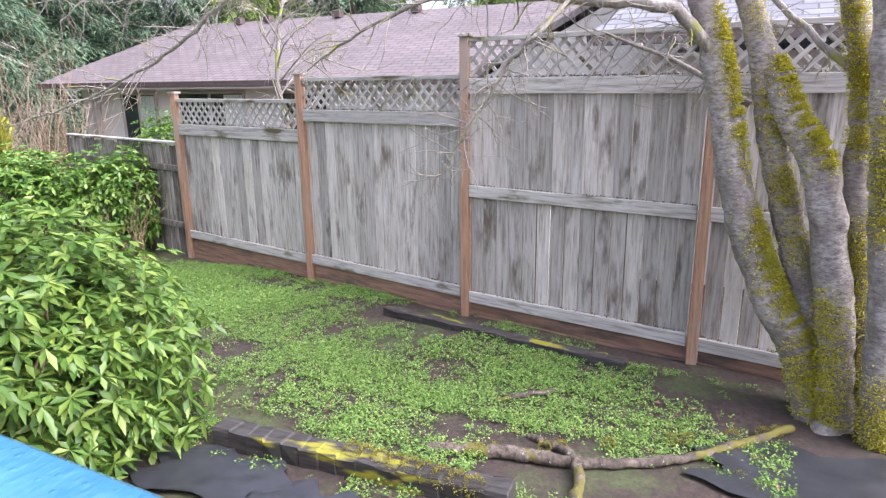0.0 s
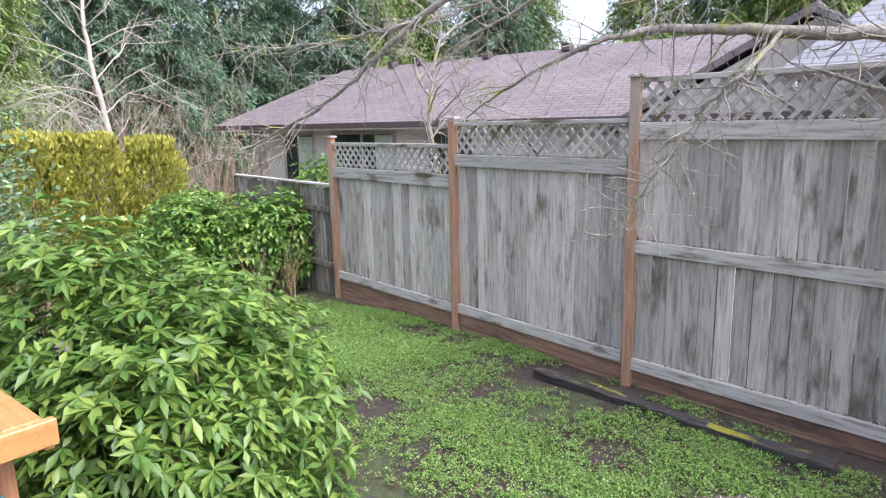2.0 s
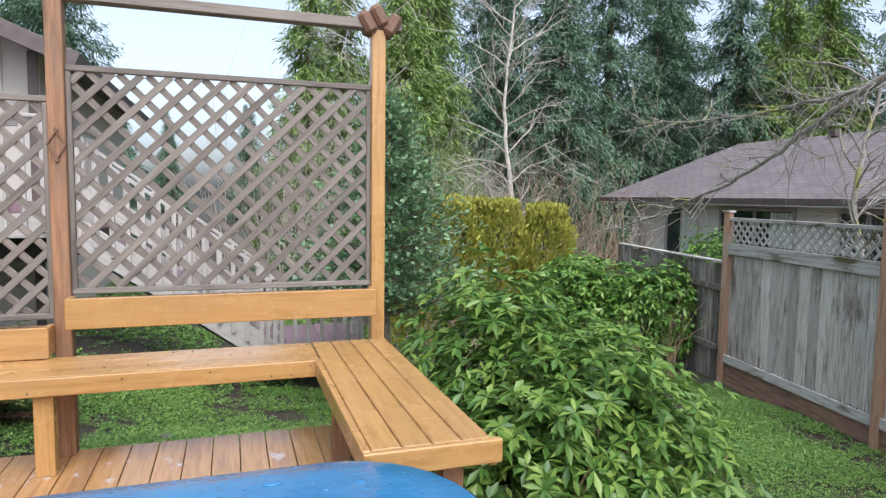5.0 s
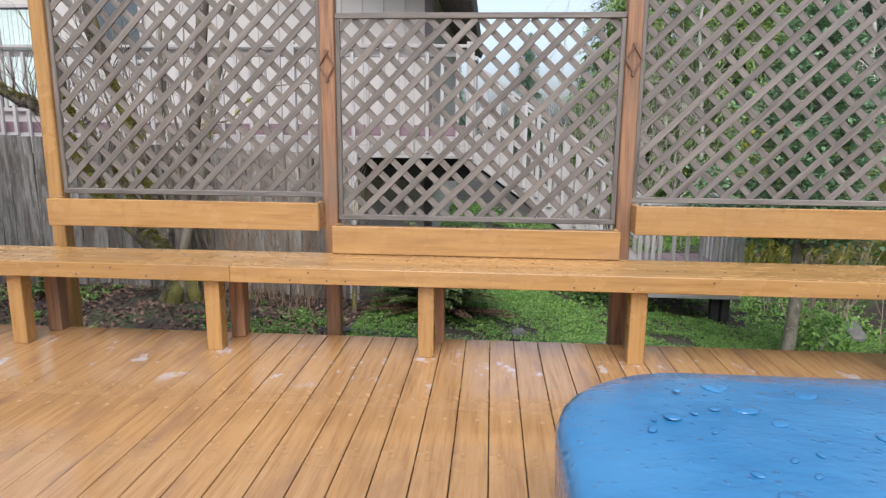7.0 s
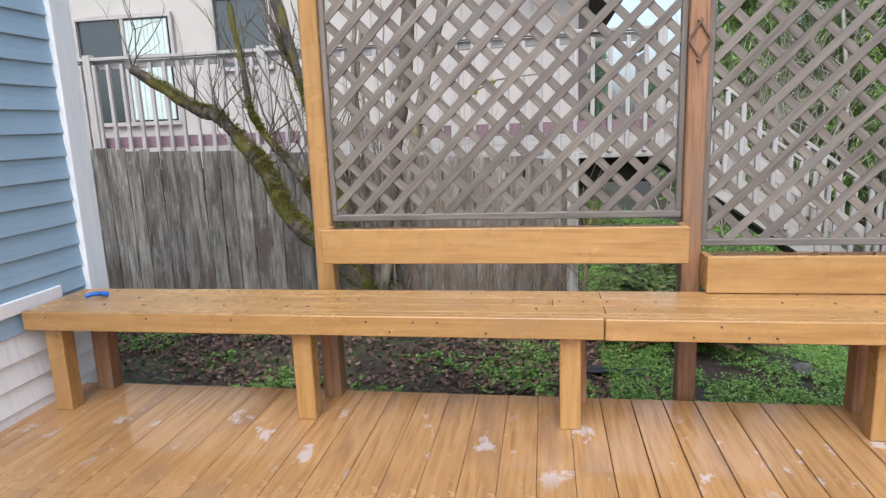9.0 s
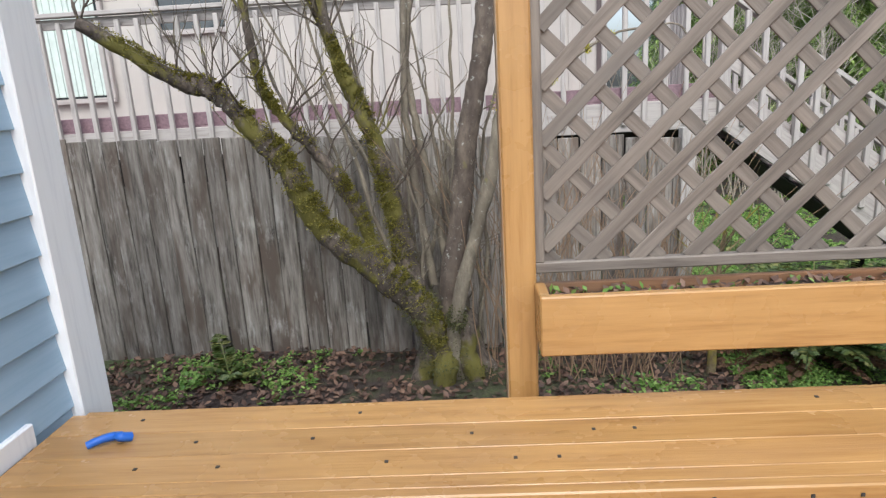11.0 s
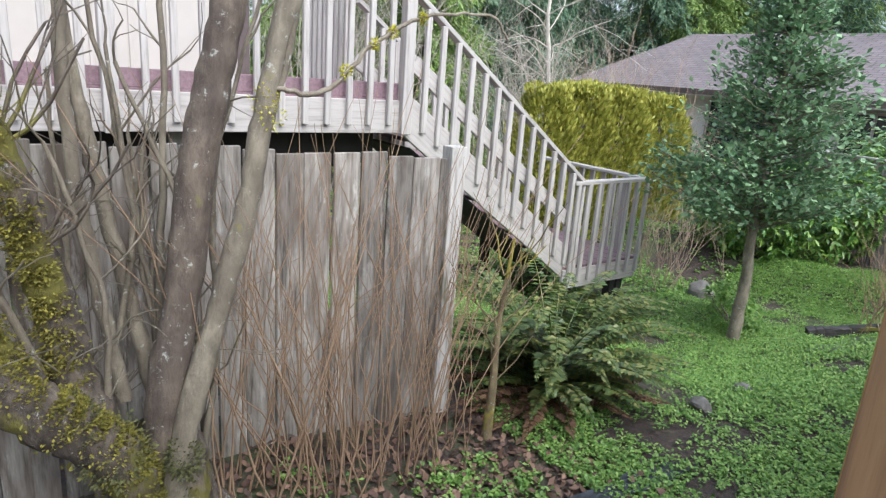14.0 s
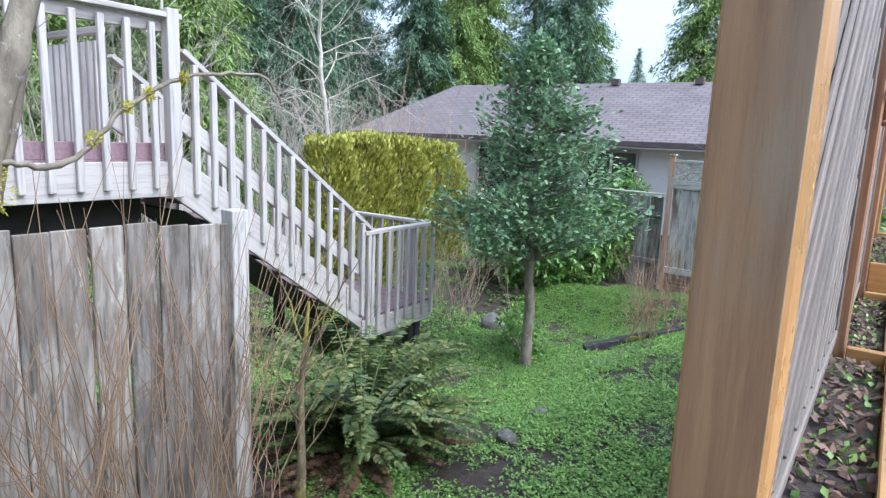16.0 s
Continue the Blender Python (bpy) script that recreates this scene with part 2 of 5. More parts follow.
M["patina"] = wood("grey_brown_patina", (0.40, 0.25, 0.13), (0.34, 0.205, 0.10), (0.24, 0.14, 0.075), 2, 0.6, (0.31, 0.25, 0.17), (0.45, 0.62), 0.05)
M["mossdark"] = leaf("dark_moss", (0.05, 0.055, 0.025), (0.09, 0.09, 0.03), (0.16, 0.16, 0.06), 0.9)
M["mossdark2"] = leaf("olive_moss", (0.12, 0.11, 0.022), (0.20, 0.18, 0.03), (0.33, 0.29, 0.05), 0.9, 0.25)
M["darkbark"] = bark("dark_brown_bark", (0.19, 0.15, 0.115), (0.07, 0.052, 0.042), (0.18, 0.165, 0.05), 0.66, 14)
M["yellowbark"] = bark("yellow_mossy_bark", (0.24, 0.19, 0.10), (0.13, 0.095, 0.055), (0.30, 0.25, 0.05), 0.54, 18)
M["paletan"] = plain("grey_tan_brush", (0.40, 0.35, 0.29), 0.85)
m, nt, b = base_mat("window_glass", 0.04)
b.inputs["Base Color"].default_value = (0.03, 0.04, 0.045, 1)
b.inputs["Specular IOR Level"].default_value = 0.9
M["glass"] = m

m, nt, b = base_mat("wet_blue_vinyl", 0.2)
n1 = noise_tex(nt, coords(nt, (1, 1, 1), False), 2.2, 5)
nt.links.new(ramp(nt, n1, [(0.3, (0.035, 0.155, 0.32)), (0.7, (0.065, 0.22, 0.41))]), b.inputs["Base Color"])
n2 = noise_tex(nt, coords(nt, (1.0, 1.8, 1), False), 7.0, 3)
nt.links.new(ramp(nt, n2, [(0.4, (0.14, 0.14, 0.14)), (0.58, (0.025, 0.025, 0.025))]), b.inputs["Roughness"])
drops = nt.nodes.new("ShaderNodeTexVoronoi")
drops.inputs["Scale"].default_value = 26
nt.links.new(coords(nt, (1, 1, 1), False), drops.inputs["Vector"])
hh = mix(nt, 0.3, n2, ramp(nt, drops.outputs["Distance"], [(0.0, (1, 1, 1)), (0.25, (0, 0, 0))]))
bump(nt, b, hh, 0.5, 0.02)
M["vinyl"] = m

m, nt, b = base_mat("dark_garden_soil", 0.75)
n1 = noise_tex(nt, coords(nt, (1, 1, 1), False), 1.1, 8, 0.7)
n2 = noise_tex(nt, coords(nt, (1, 1, 1), False), 22, 8, 0.75)
col = ramp(nt, n2, [(0.3, (0.022, 0.017, 0.014)), (0.55, (0.065, 0.045, 0.036)), (0.75, (0.14, 0.095, 0.075))])
green = ramp(nt, noise_tex(nt, coords(nt, (1, 1, 1), False), 40, 6, 0.7), [(0.35, (0.05, 0.10, 0.02)), (0.65, (0.17, 0.29, 0.06))])
nt.links.new(mix(nt, ramp(nt, n1, [(0.5, (0, 0, 0)), (0.62, (0.35, 0.35, 0.35))]), col, green), b.inputs["Base Color"])
bump(nt, b, n2, 0.9, 0.03)
M["soil"] = m


def shingle(name, a, b_):
    m, nt, b = base_mat(name, 0.9)
    v = coords(nt, (1, 1, 1), False)
    br = nt.nodes.new("ShaderNodeTexBrick")
    br.inputs["Scale"].default_value = 1.0
    br.inputs["Brick Width"].default_value, br.inputs["Row Height"].default_value = 0.3, 0.14
    br.inputs["Mortar Size"].default_value = 0.012
    br.inputs["Color1"].default_value, br.inputs["Color2"].default_value = (*a, 1), (*b_, 1)
    br.inputs["Mortar"].default_value = (*[c * 0.45 for c in a], 1)
    nt.links.new(v, br.inputs["Vector"])
    n = noise_tex(nt, v, 0.9, 6)
    nt.links.new(mix(nt, 1.0, br.outputs[0], ramp(nt, n, [(0.3, (0.75,) * 3), (0.7, (1.0,) * 3)]), "MULTIPLY"), b.inputs["Base Color"])
    bump(nt, b, noise_tex(nt, v, 60, 3), 0.4, 0.01)
    return m


M["roof"] = shingle("plum_brown_shingle", (0.225, 0.19, 0.19), (0.18, 0.15, 0.155))
M["greyroof"] = shingle("grey_shingle", (0.27, 0.275, 0.295), (0.21, 0.215, 0.235))

# ---- mesh tools ----


def thing(name, m, label, category, group="", kind=""):
    ob = new(name)
    ob.empty_display_size = 0.1
    ob.matrix_world = m
    return tagged(ob, label, category, group, kind)


BOXES = {}


def box_mesh(sx, sy, sz, mat, bev=0.004):
    key = (round(sx, 4), round(sy, 4), round(sz, 4), mat, bev)
    if key not in BOXES:
        bm = bmesh.new()
        bmesh.ops.create_cube(bm, size=1.0, matrix=Matrix.Diagonal((sx, sy, sz, 1)))
        if bev:
            bmesh.ops.bevel(bm, geom=bm.edges[:], offset=min(bev, 0.3 * min(sx, sy, sz)), segments=1, affect="EDGES")
        me = bpy.data.meshes.new("block")
        bm.to_mesh(me)
        bm.free()
        me.materials.append(M[mat])
        BOXES[key] = me
    return BOXES[key]


def block(name, size, at, mat, parent=None, label="", rot=(0, 0, 0), bev=0.004):
    """A bevelled timber or slab as one mesh object, placed in its parent's space."""
    ob = new(name, box_mesh(*size, mat, bev))
    ob.matrix_local = pose(*at, *rot)
    if parent:
        ob.parent = parent
    if label:
        tagged(ob, label)
    return ob


def part(name, bm, mat, parent=None, label=""):
    me = bpy.data.meshes.new(name)
    bm.to_mesh(me)
    bm.free()
    me.materials.append(M[mat])
    ob = new(name, me)
    if parent:
        ob.parent = parent
    if label:
        tagged(ob, label)
    return ob


def raw(name, verts, faces, mat, parent=None, smooth=False, label=""):
    me = bpy.data.meshes.new(name)
    me.from_pydata([tuple(v) for v in verts], [], faces)
    me.materials.append(M[mat])
    if smooth:
        me.polygons.foreach_set("use_smooth", [True] * len(me.polygons))
    me.update()
    ob = new(name, me)
    if parent:
        ob.parent = parent
    if label:
        tagged(ob, label)
    return ob


class Tubes:
    """Collects tapered limbs into one mesh."""

    def __init__(self, seed):
        self.v, self.f, self.r = [], [], random.Random(seed)

    def tube(self, pts, r0, r1, sides=6, rough=0.0, gnarl=0.0):
        pts = [Vector(p) for p in pts]
        base = len(self.v)
        n = len(pts)
        for i, p in enumerate(pts):
            d = (pts[min(i + 1, n - 1)] - pts[max(i - 1, 0)]).normalized()
            a = d.cross(Vector((0.31, 0.9, 0.13))).normalized()
            c = d.cross(a)
            rad = r0 + (r1 - r0) * i / (n - 1)
            for k in range(sides):
                w = 2 * math.pi * k / sides
                q = rad * (1 + rough * self.r.uniform(-1, 1))
                rim = p + a * math.cos(w) * q + c * math.sin(w) * q
                if gnarl:
                    g = noise.noise(rim * 4.5) + 0.55 * noise.noise(rim * 13.0) + 0.25 * noise.noise(rim * 31.0)
                    rim = p + (rim - p) * (1 + gnarl * g)
                self.v.append(rim)
        for i in range(n - 1):
            for k in range(sides):
                k2 = (k + 1) % sides
                self.f.append((base + i * sides + k, base + i * sides + k2, base + (i + 1) * sides + k2, base + (i + 1) * sides + k))

    def curve(self, pts, r0, r1, sides=8, rough=0.0, steps=4, wob=0.0, gnarl=0.0):
        """A limb that runs smoothly through the given points."""
        P = [Vector(p) for p in pts]
        P = [P[0] * 2 - P[1]] + P + [P[-1] * 2 - P[-2]]
        out = []
        for i in range(1, len(P) - 2):
            for s in range(steps):
                t = s / steps
                a, b, c, d = P[i - 1], P[i], P[i + 1], P[i + 2]
                q = 0.5 * (2 * b + (c - a) * t + (2 * a - 5 * b + 4 * c - d) * t * t + (3 * b - a - 3 * c + d) * t ** 3)
                out.append(q + Vector([self.r.uniform(-wob, wob) for _ in range(3)]))
        out.append(P[-2])
        self.tube(out, r0, r1, sides, rough, gnarl)
        return out

    def grow(self, p, d, length, rad, depth, spread=0.7, up=0.1, kids=3, sides=5, steps=4, wob=0.25):
        p, d = Vector(p), Vector(d).normalized()
        pts = [p.copy()]
        for _ in range(steps):
            d = (d + Vector([self.r.uniform(-wob, wob) for _ in range(3)]) + Vector((0, 0, up * 0.3))).normalized()
            p = p + d * (length / steps)
            pts.append(p.copy())
        self.tube(pts, rad, rad * 0.55, sides if depth else 3)
        if depth:
            for _ in range(kids):
                i = self.r.randint(1, steps)
                dd = (d + Vector([self.r.uniform(-spread, spread) for _ in range(3)]) * 1.3 + Vector((0, 0, up))).normalized()
                self.grow(pts[i], dd, length * self.r.uniform(0.5, 0.75), rad * 0.5, depth - 1, spread, up, kids, sides - 1 if sides > 3 else 3, max(2, steps - 1), wob)

    def done(self, name, mat, parent=None, label=""):
        return raw(name, self.v, self.f, mat, parent, True, label)


def leaves(name, mat, places, normals, length, width, parent=None, seed=1, droop=0.0, fold=0.25, kind="", label=""):
    """One mesh of many pointed leaves: each starts at its place and runs along its given direction."""
    rg = np.random.RandomState(seed)
    P, D = np.asarray(places, float), np.asarray(normals, float)
    n = len(P)
    D = D / np.linalg.norm(D, axis=1, keepdims=True)
    side = np.cross(D, rg.normal(size=(n, 3)) * 0.35 + (0, 0, 1))
    side /= np.linalg.norm(side, axis=1, keepdims=True) + 1e-9
    up = np.cross(side, D)
    L = length * rg.uniform(0.7, 1.25, (n, 1))
    W = width * rg.uniform(0.8, 1.2, (n, 1)) / 2
    dz = np.array((0, 0, -1.0)) * L * droop
    v = np.stack([P, P + D * L * 0.55 + side * W + up * W * fold + dz * 0.4, P + D * L + dz, P + D * L * 0.55 - side * W + up * W * fold + dz * 0.4], 1).reshape(-1, 3)
    i = np.arange(n)[:, None] * 4
    f = np.concatenate([i + (0, 1, 2), i + (0, 2, 3)], 0)
    f = np.stack([i + (0, 1, 2), i + (0, 2, 3)], 1).reshape(-1, 3)
    me = bpy.data.meshes.new(name)
    me.vertices.add(len(v))
    me.vertices.foreach_set("co", v.ravel())
    me.loops.add(f.size)
    me.loops.foreach_set("vertex_index", f.ravel())
    me.polygons.add(len(f))
    me.polygons.foreach_set("loop_start", np.arange(len(f)) * 3)
    me.polygons.foreach_set("loop_total", np.full(len(f), 3))
    me.materials.append(M[mat])
    me.update(calc_edges=True)
    ob = new(name, me)
    if parent:
        ob.parent = parent
    return tagged(ob, label, "", "", kind)


def ease(v, a, b):
    u = min(max((v - a) / (b - a), 0.0), 1.0)
    return u * u * (3 - 2 * u)


def ground_z(x, y):
    return -0.52 - 0.065 * (min(max(x, -5), 7) + 4) - 0.03 * min(max(y, 0), 8) + 0.025 * math.sin(x * 2.3 + y) * math.cos(y * 1.7 - x * 0.6) - 0.5 * ease(y, 1.2, 3.6) * ease(x, -3.2, -0.6) * (1 - ease(x, 3.2, 4.8))

# ---- ground ----
gx = sorted(set([-300, -120, -60, -30, -20] + [round(-14 + 0.35 * i, 3) for i in range(80)] + [20, 30, 60, 120, 300]))
gv = [(x, y, ground_z(x, y)) for x in gx for y in gx]
ng = len(gx)
gf = [(i * ng + j, (i + 1) * ng + j, (i + 1) * ng + j + 1, i * ng + j + 1) for i in range(ng - 1) for j in range(ng - 1)]
tagged(raw("ground", gv, gf, "soil", None, True), "dark damp garden soil with patches of green weeds", "ground", "", "structure")

# ---- deck ----
X0, X1, YB, YF = -6.87, 0.02, -6.6, -0.2
deck = thing("deck", pose(0, 0, 0), "wet orange-stained wooden deck of long planks", "deck", "", "structure")
block("joist", (X1 - X0 - 0.04, 0.045, 0.18), ((X0 + X1) / 2, YF - 0.08, -0.13), "post_x", deck)
# skirts carry the shade below the deck edge as a near-black colour
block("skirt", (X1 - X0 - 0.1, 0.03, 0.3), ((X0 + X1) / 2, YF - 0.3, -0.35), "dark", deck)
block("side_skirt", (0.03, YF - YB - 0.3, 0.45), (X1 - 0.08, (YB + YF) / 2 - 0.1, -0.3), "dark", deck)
nx = int((X1 - X0) / 0.146)
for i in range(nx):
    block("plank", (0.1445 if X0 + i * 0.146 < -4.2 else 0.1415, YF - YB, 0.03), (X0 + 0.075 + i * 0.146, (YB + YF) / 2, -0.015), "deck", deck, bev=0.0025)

# ---- house with blue siding ----
house = thing("blue_house", pose(0, 0, 0), "house wall with blue lap siding and white corner trim", "house", "", "structure")
block("wall", (4.9, 8.3, 3.6), (X0 - 2.47, -4.13, 1.1), "trim", house, bev=0)
for i in range(26):
    block("siding_board", (0.016, 8.1, 0.14), (X0 + 0.002, -4.13, 0.42 + i * 0.118 + 0.06), "bluesiding", house, rot=(0, -7, 0), bev=0.002)
for i in range(4):
    block("white_siding_board", (0.016, 8.1, 0.14), (X0 + 0.002, -4.13, -0.06 + i * 0.118 + 0.06), "trim", house, rot=(0, -7, 0), bev=0.002)
block("corner_trim", (0.04, 0.15, 3.9), (X0 + 0.022, -0.035, 1.3), "trim", house)
block("corner_trim", (0.10, 0.03, 3.9), (X0 - 0.02, 0.035, 1.3), "trim", house)
block("ledger_trim", (0.03, 6.0, 0.07), (X0 + 0.014, -3.3, 0.545), "trim", house)
block("roof", (4.95, 8.4, 0.12), (X0 - 2.47, -4.13, 3.2), "greyroof", house, bev=0)

# ---- privacy screen: posts, lattice panels, planter boxes ----
PX = [0.0, -1.83, -3.66, -5.49]
TOPS = [2.5, 2.62, 2.62, 2.62]


def diamond(parent, at):
    """A small iron diamond ornament of four bars."""
    for sx, sz, a in ((-1, 1, 32), (1, 1, -32), (-1, -1, -32), (1, -1, 32)):
        block("ornament_bar", (0.009, 0.012, 0.095), (at[0] + sx * 0.024, at[1], at[2] + sz * 0.038), "iron", parent, "rusty iron ornament bar", (0, a, 0), 0.002)
    block("ornament_tip", (0.02, 0.014, 0.02), (at[0], at[1], at[2] + 0.085), "iron", parent, "", (0, 45, 0), 0.002)
    block("ornament_tip", (0.02, 0.014, 0.02), (at[0], at[1], at[2] - 0.085), "iron", parent, "", (0, 45, 0), 0.002)


for i, (px, top) in enumerate(zip(PX, TOPS)):
    p = thing("screen_post", pose(px, 0, 0), "orange-brown stained square wooden post beside the deck", "post", "screen posts")
    z0 = ground_z(px, 0) - 0.05
    block("shaft", (0.09, 0.09, top - z0), (0, 0, (top + z0) / 2), "stain_z" if i in (0, 3) else "post_z", p, bev=0.006)
    if i == 3:
        block("weathered_face", (0.004, 0.082, top - z0 - 0.02), (-0.0465, 0, (top + z0) / 2), "patina", p, "grey-brown weathered face", bev=0.001)
    if i in (1, 2):
        diamond(p, (0, -0.052, 1.66 if i == 2 else 1.70))
beam = thing("top_beam", pose(0, 0, 2.53), "grey wooden beam across the screen post tops", "beam")
block("bar", (2.2, 0.09, 0.06), (-0.95, 0, 0), "lattice_x", beam)
cap = thing("post_bracket", pose(0, -0.01, 2.50), "dark brown carved wooden bracket on the corner post", "bracket")
for sx in (-0.075, 0.0, 0.085):
    block("lobe", (0.08, 0.15, 0.15), (sx, 0, 0.08 - abs(sx) * 0.6), "iron", cap, rot=(0, 30 * (1 if sx > 0 else -1), 0), bev=0.03)


def lattice(parent, w, z0, z1, y, pitch, slat_w, mat, thick=0.008):
    """Two crossed layers of diagonal slats inside a rectangle centred on x = 0."""
    h = z1 - z0
    step = pitch * math.sqrt(2)
    for layer, sgn in ((-1, 1), (1, -1)):
        c = -h + step * 0.4
        while c < w:
            a, b = max(c, 0.0), min(c + h, w)
            if b - a > 0.03:
                xa, xb = a - w / 2, b - w / 2
                za, zb = a - c, b - c
                xm, zm, ln = (xa + xb) / 2, (za + zb) / 2, (b - a) * math.sqrt(2)
                block("slat", (slat_w, thick, round(ln, 2)), (xm * sgn, y + layer * thick * 0.55, z0 + zm), mat, parent, "", (0, 45 * sgn, 0), 0.0015)
            c += step


BAYS = [(0, 0.85, 2.15, 0.68), (1, 0.71, 1.97, 0.525), (2, 0.85, 2.25, 0.665)]
for k, z0, z1, pz in BAYS:
    xm, w = (PX[k] + PX[k + 1]) / 2, 1.74
    la = thing("lattice_panel", pose(xm, 0, 0), "weathered brown wooden diagonal lattice screen between two posts", "lattice panel", "screen lattices")
    lattice(la, w - 0.05, z0 + 0.03, z1 - 0.03, 0.0, 0.109, 0.04, "lattice_z")
    for zz in (z0 + 0.02, z1 - 0.015):
        block("frame_rail", (w, 0.034, 0.034), (0, 0, zz), "lattice_x", la)
    for s in (-1, 1):
        block("frame_stile", (0.03, 0.034, z1 - z0 - 0.07), (s * (w / 2 - 0.014), 0, (z0 + z1) / 2), "lattice_z", la)
    pl = thing("planter_box", pose(xm, 0, pz), "orange-stained wooden planter box under the lattice", "planter box", "planter boxes")
    hgt = 0.172
    block("front_board", (1.75, 0.03, hgt), (0, -0.175, hgt / 2), "stain_x", pl)
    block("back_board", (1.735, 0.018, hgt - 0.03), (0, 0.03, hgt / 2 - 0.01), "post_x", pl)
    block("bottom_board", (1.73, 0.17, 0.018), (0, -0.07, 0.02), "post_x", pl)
    for s in (-1, 1):
        block("end_board", (0.03, 0.112, hgt - 0.004), (s * 0.86, -0.103, hgt / 2), "stain_y", pl)
    rg = random.Random(k + 5)
    gridv = [(-0.84 + 0.06 * i, -0.155 + 0.042 * j, 0.12 + rg.uniform(-0.012, 0.012)) for i in range(29) for j in range(5)]
    gridf = [(i * 5 + j, (i + 1) * 5 + j, (i + 1) * 5 + j + 1, i * 5 + j + 1) for i in range(28) for j in range(4)]
    raw("planter_soil", gridv, gridf, "soil", pl, True, "dark soil with leaf litter")
    pts = [(rg.uniform(-0.83, 0.83), rg.uniform(-0.15, 0.0), 0.128) for _ in range(420)]
    leaves("leaf_litter", "litter", pts, [(rg.uniform(-1, 1), rg.uniform(-1, 1), 0.25) for _ in pts], 0.035, 0.02, pl, k, kind="stuff")
    pts = [(rg.uniform(-0.83, 0.83), rg.uniform(-0.15, 0.0), 0.128) for _ in range(140)]
    leaves("planter_weed", "weed", pts, [(rg.uniform(-1, 1), rg.uniform(-1, 1), 0.7) for _ in pts], 0.025, 0.016, pl, k + 9, kind="stuff")

# ---- benches ----
bench = thing("long_bench", pose(0, 0, 0), "long wet orange-stained wooden bench along the deck edge", "bench", "benches")
BT = 0.522
for j, (ya, wd) in enumerate(((-0.215, 0.1185), (-0.335, 0.1185), (-0.452, 0.113), (-0.5335, 0.048))):
    for xa, xb in ((-6.83, -4.1 - 0.22 * (j % 2)), (-4.096 - 0.22 * (j % 2), -0.452 if j else -0.452)):
        block("seat_plank", (xb - xa, wd, 0.035), ((xa + xb) / 2, ya, BT - 0.018), "stain_x", bench, bev=0.0015)
for xa, xb, dy in ((-6.83, -4.11, 0.0), (-4.106, -0.44, -0.008)):
    block("front_fascia", (xb - xa, 0.035, 0.092), ((xa + xb) / 2, -0.575 + dy, BT - 0.046), "stain_x", bench)
block("back_fascia", (6.3, 0.03, 0.08), (-3.65, -0.142, BT - 0.045), "stain_x", bench)
for lx in (-6.72, -5.45, -4.245, -3.0, -1.82):
    block("leg", (0.09, 0.085, BT - 0.095), (lx, -0.50, (BT - 0.095) / 2), "stain_z", bench)
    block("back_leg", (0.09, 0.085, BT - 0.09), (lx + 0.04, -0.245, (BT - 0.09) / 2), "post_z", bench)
rg = random.Random(3)
for i in range(60):
    x = -6.7 + i * 0.105
    yy = rg.choice((-0.594, -0.594, -0.2, -0.33, -0.45))
    if yy < -0.59:
        if x < -4.11 or x > -4.1:
            block("nail_head", (0.008, 0.004, 0.008), (x, -0.593 - (0.008 if x > -4.1 else 0), BT - rg.choice((0.025, 0.07))), "dark", bench, "", (0, 0, 0), 0)
    else:
        block("nail_head", (0.009, 0.009, 0.003), (x, yy, BT + 0.0005), "dark", bench, "", (0, 0, 0), 0)
sb = thing("corner_bench", pose(0, 0, 0), "short wet orange-stained wooden bench turning the corner", "bench", "benches")
for i in range(4):
    block("seat_plank", (0.113, 1.78, 0.035), (-0.385 + i * 0.118, -1.03, BT - 0.018), "stain_y", sb)
block("side_fascia", (0.032, 1.33, 0.092), (-0.463, -1.27, BT - 0.042), "stain_y", sb)
block("outer_fascia", (0.032, 1.75, 0.088), (0.045, -1.03, BT - 0.082), "stain_y", sb)
block("end_fascia", (0.54, 0.035, 0.092), (-0.208, -1.94, BT - 0.046), "stain_x", sb)
for y in (-0.75, -1.75):
    for x in (-0.36, -0.08):
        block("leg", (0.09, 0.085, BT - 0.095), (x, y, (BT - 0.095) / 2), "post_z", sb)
clip = thing("blue_strap", pose(-6.62, -0.33, BT), "small crumpled blue plastic strap lying on the bench", "strap")
t = Tubes(4)
t.curve([(-0.05, -0.02, 0.012), (-0.015, 0.0, 0.02), (0.015, 0.025, 0.014), (0.03, 0.0, 0.024), (0.05, 0.02, 0.012)], 0.011, 0.013, 6)
t.done("strap", "bluething", clip)

# ---- hot tub ----
tub = thing("hot_tub", pose(-1.33, -2.985, -0.31), "hot tub with a wet blue vinyl cover on the deck", "hot tub")


def rounded(w, d, r, n=8):
    out = []
    for cx, cy, a0 in ((w / 2 - r, d / 2 - r, 0), (-w / 2 + r, d / 2 - r, 90), (-w / 2 + r, -d / 2 + r, 180), (w / 2 - r, -d / 2 + r, 270)):
        for i in range(n + 1):
            a = radians(a0 + 90 * i / n)
            out.append((cx + r * math.cos(a), cy + r * math.sin(a)))
    return out


def lofted(name, rings, mat, parent, label=""):
    v, f = [], []
    n = len(rings[0][0])
    for ring, z in rings:
        v += [(x, y, z(x, y) if callable(z) else z) for x, y in ring]
    for k in range(len(rings) - 1):
        for i in range(n):
            j = (i + 1) % n
            f.append((k * n + i, k * n + j, (k + 1) * n + j, (k + 1) * n + i))
    f.append(tuple(range((len(rings) - 1) * n, len(rings) * n)))
    return raw(name, v, f, mat, parent, True, label)


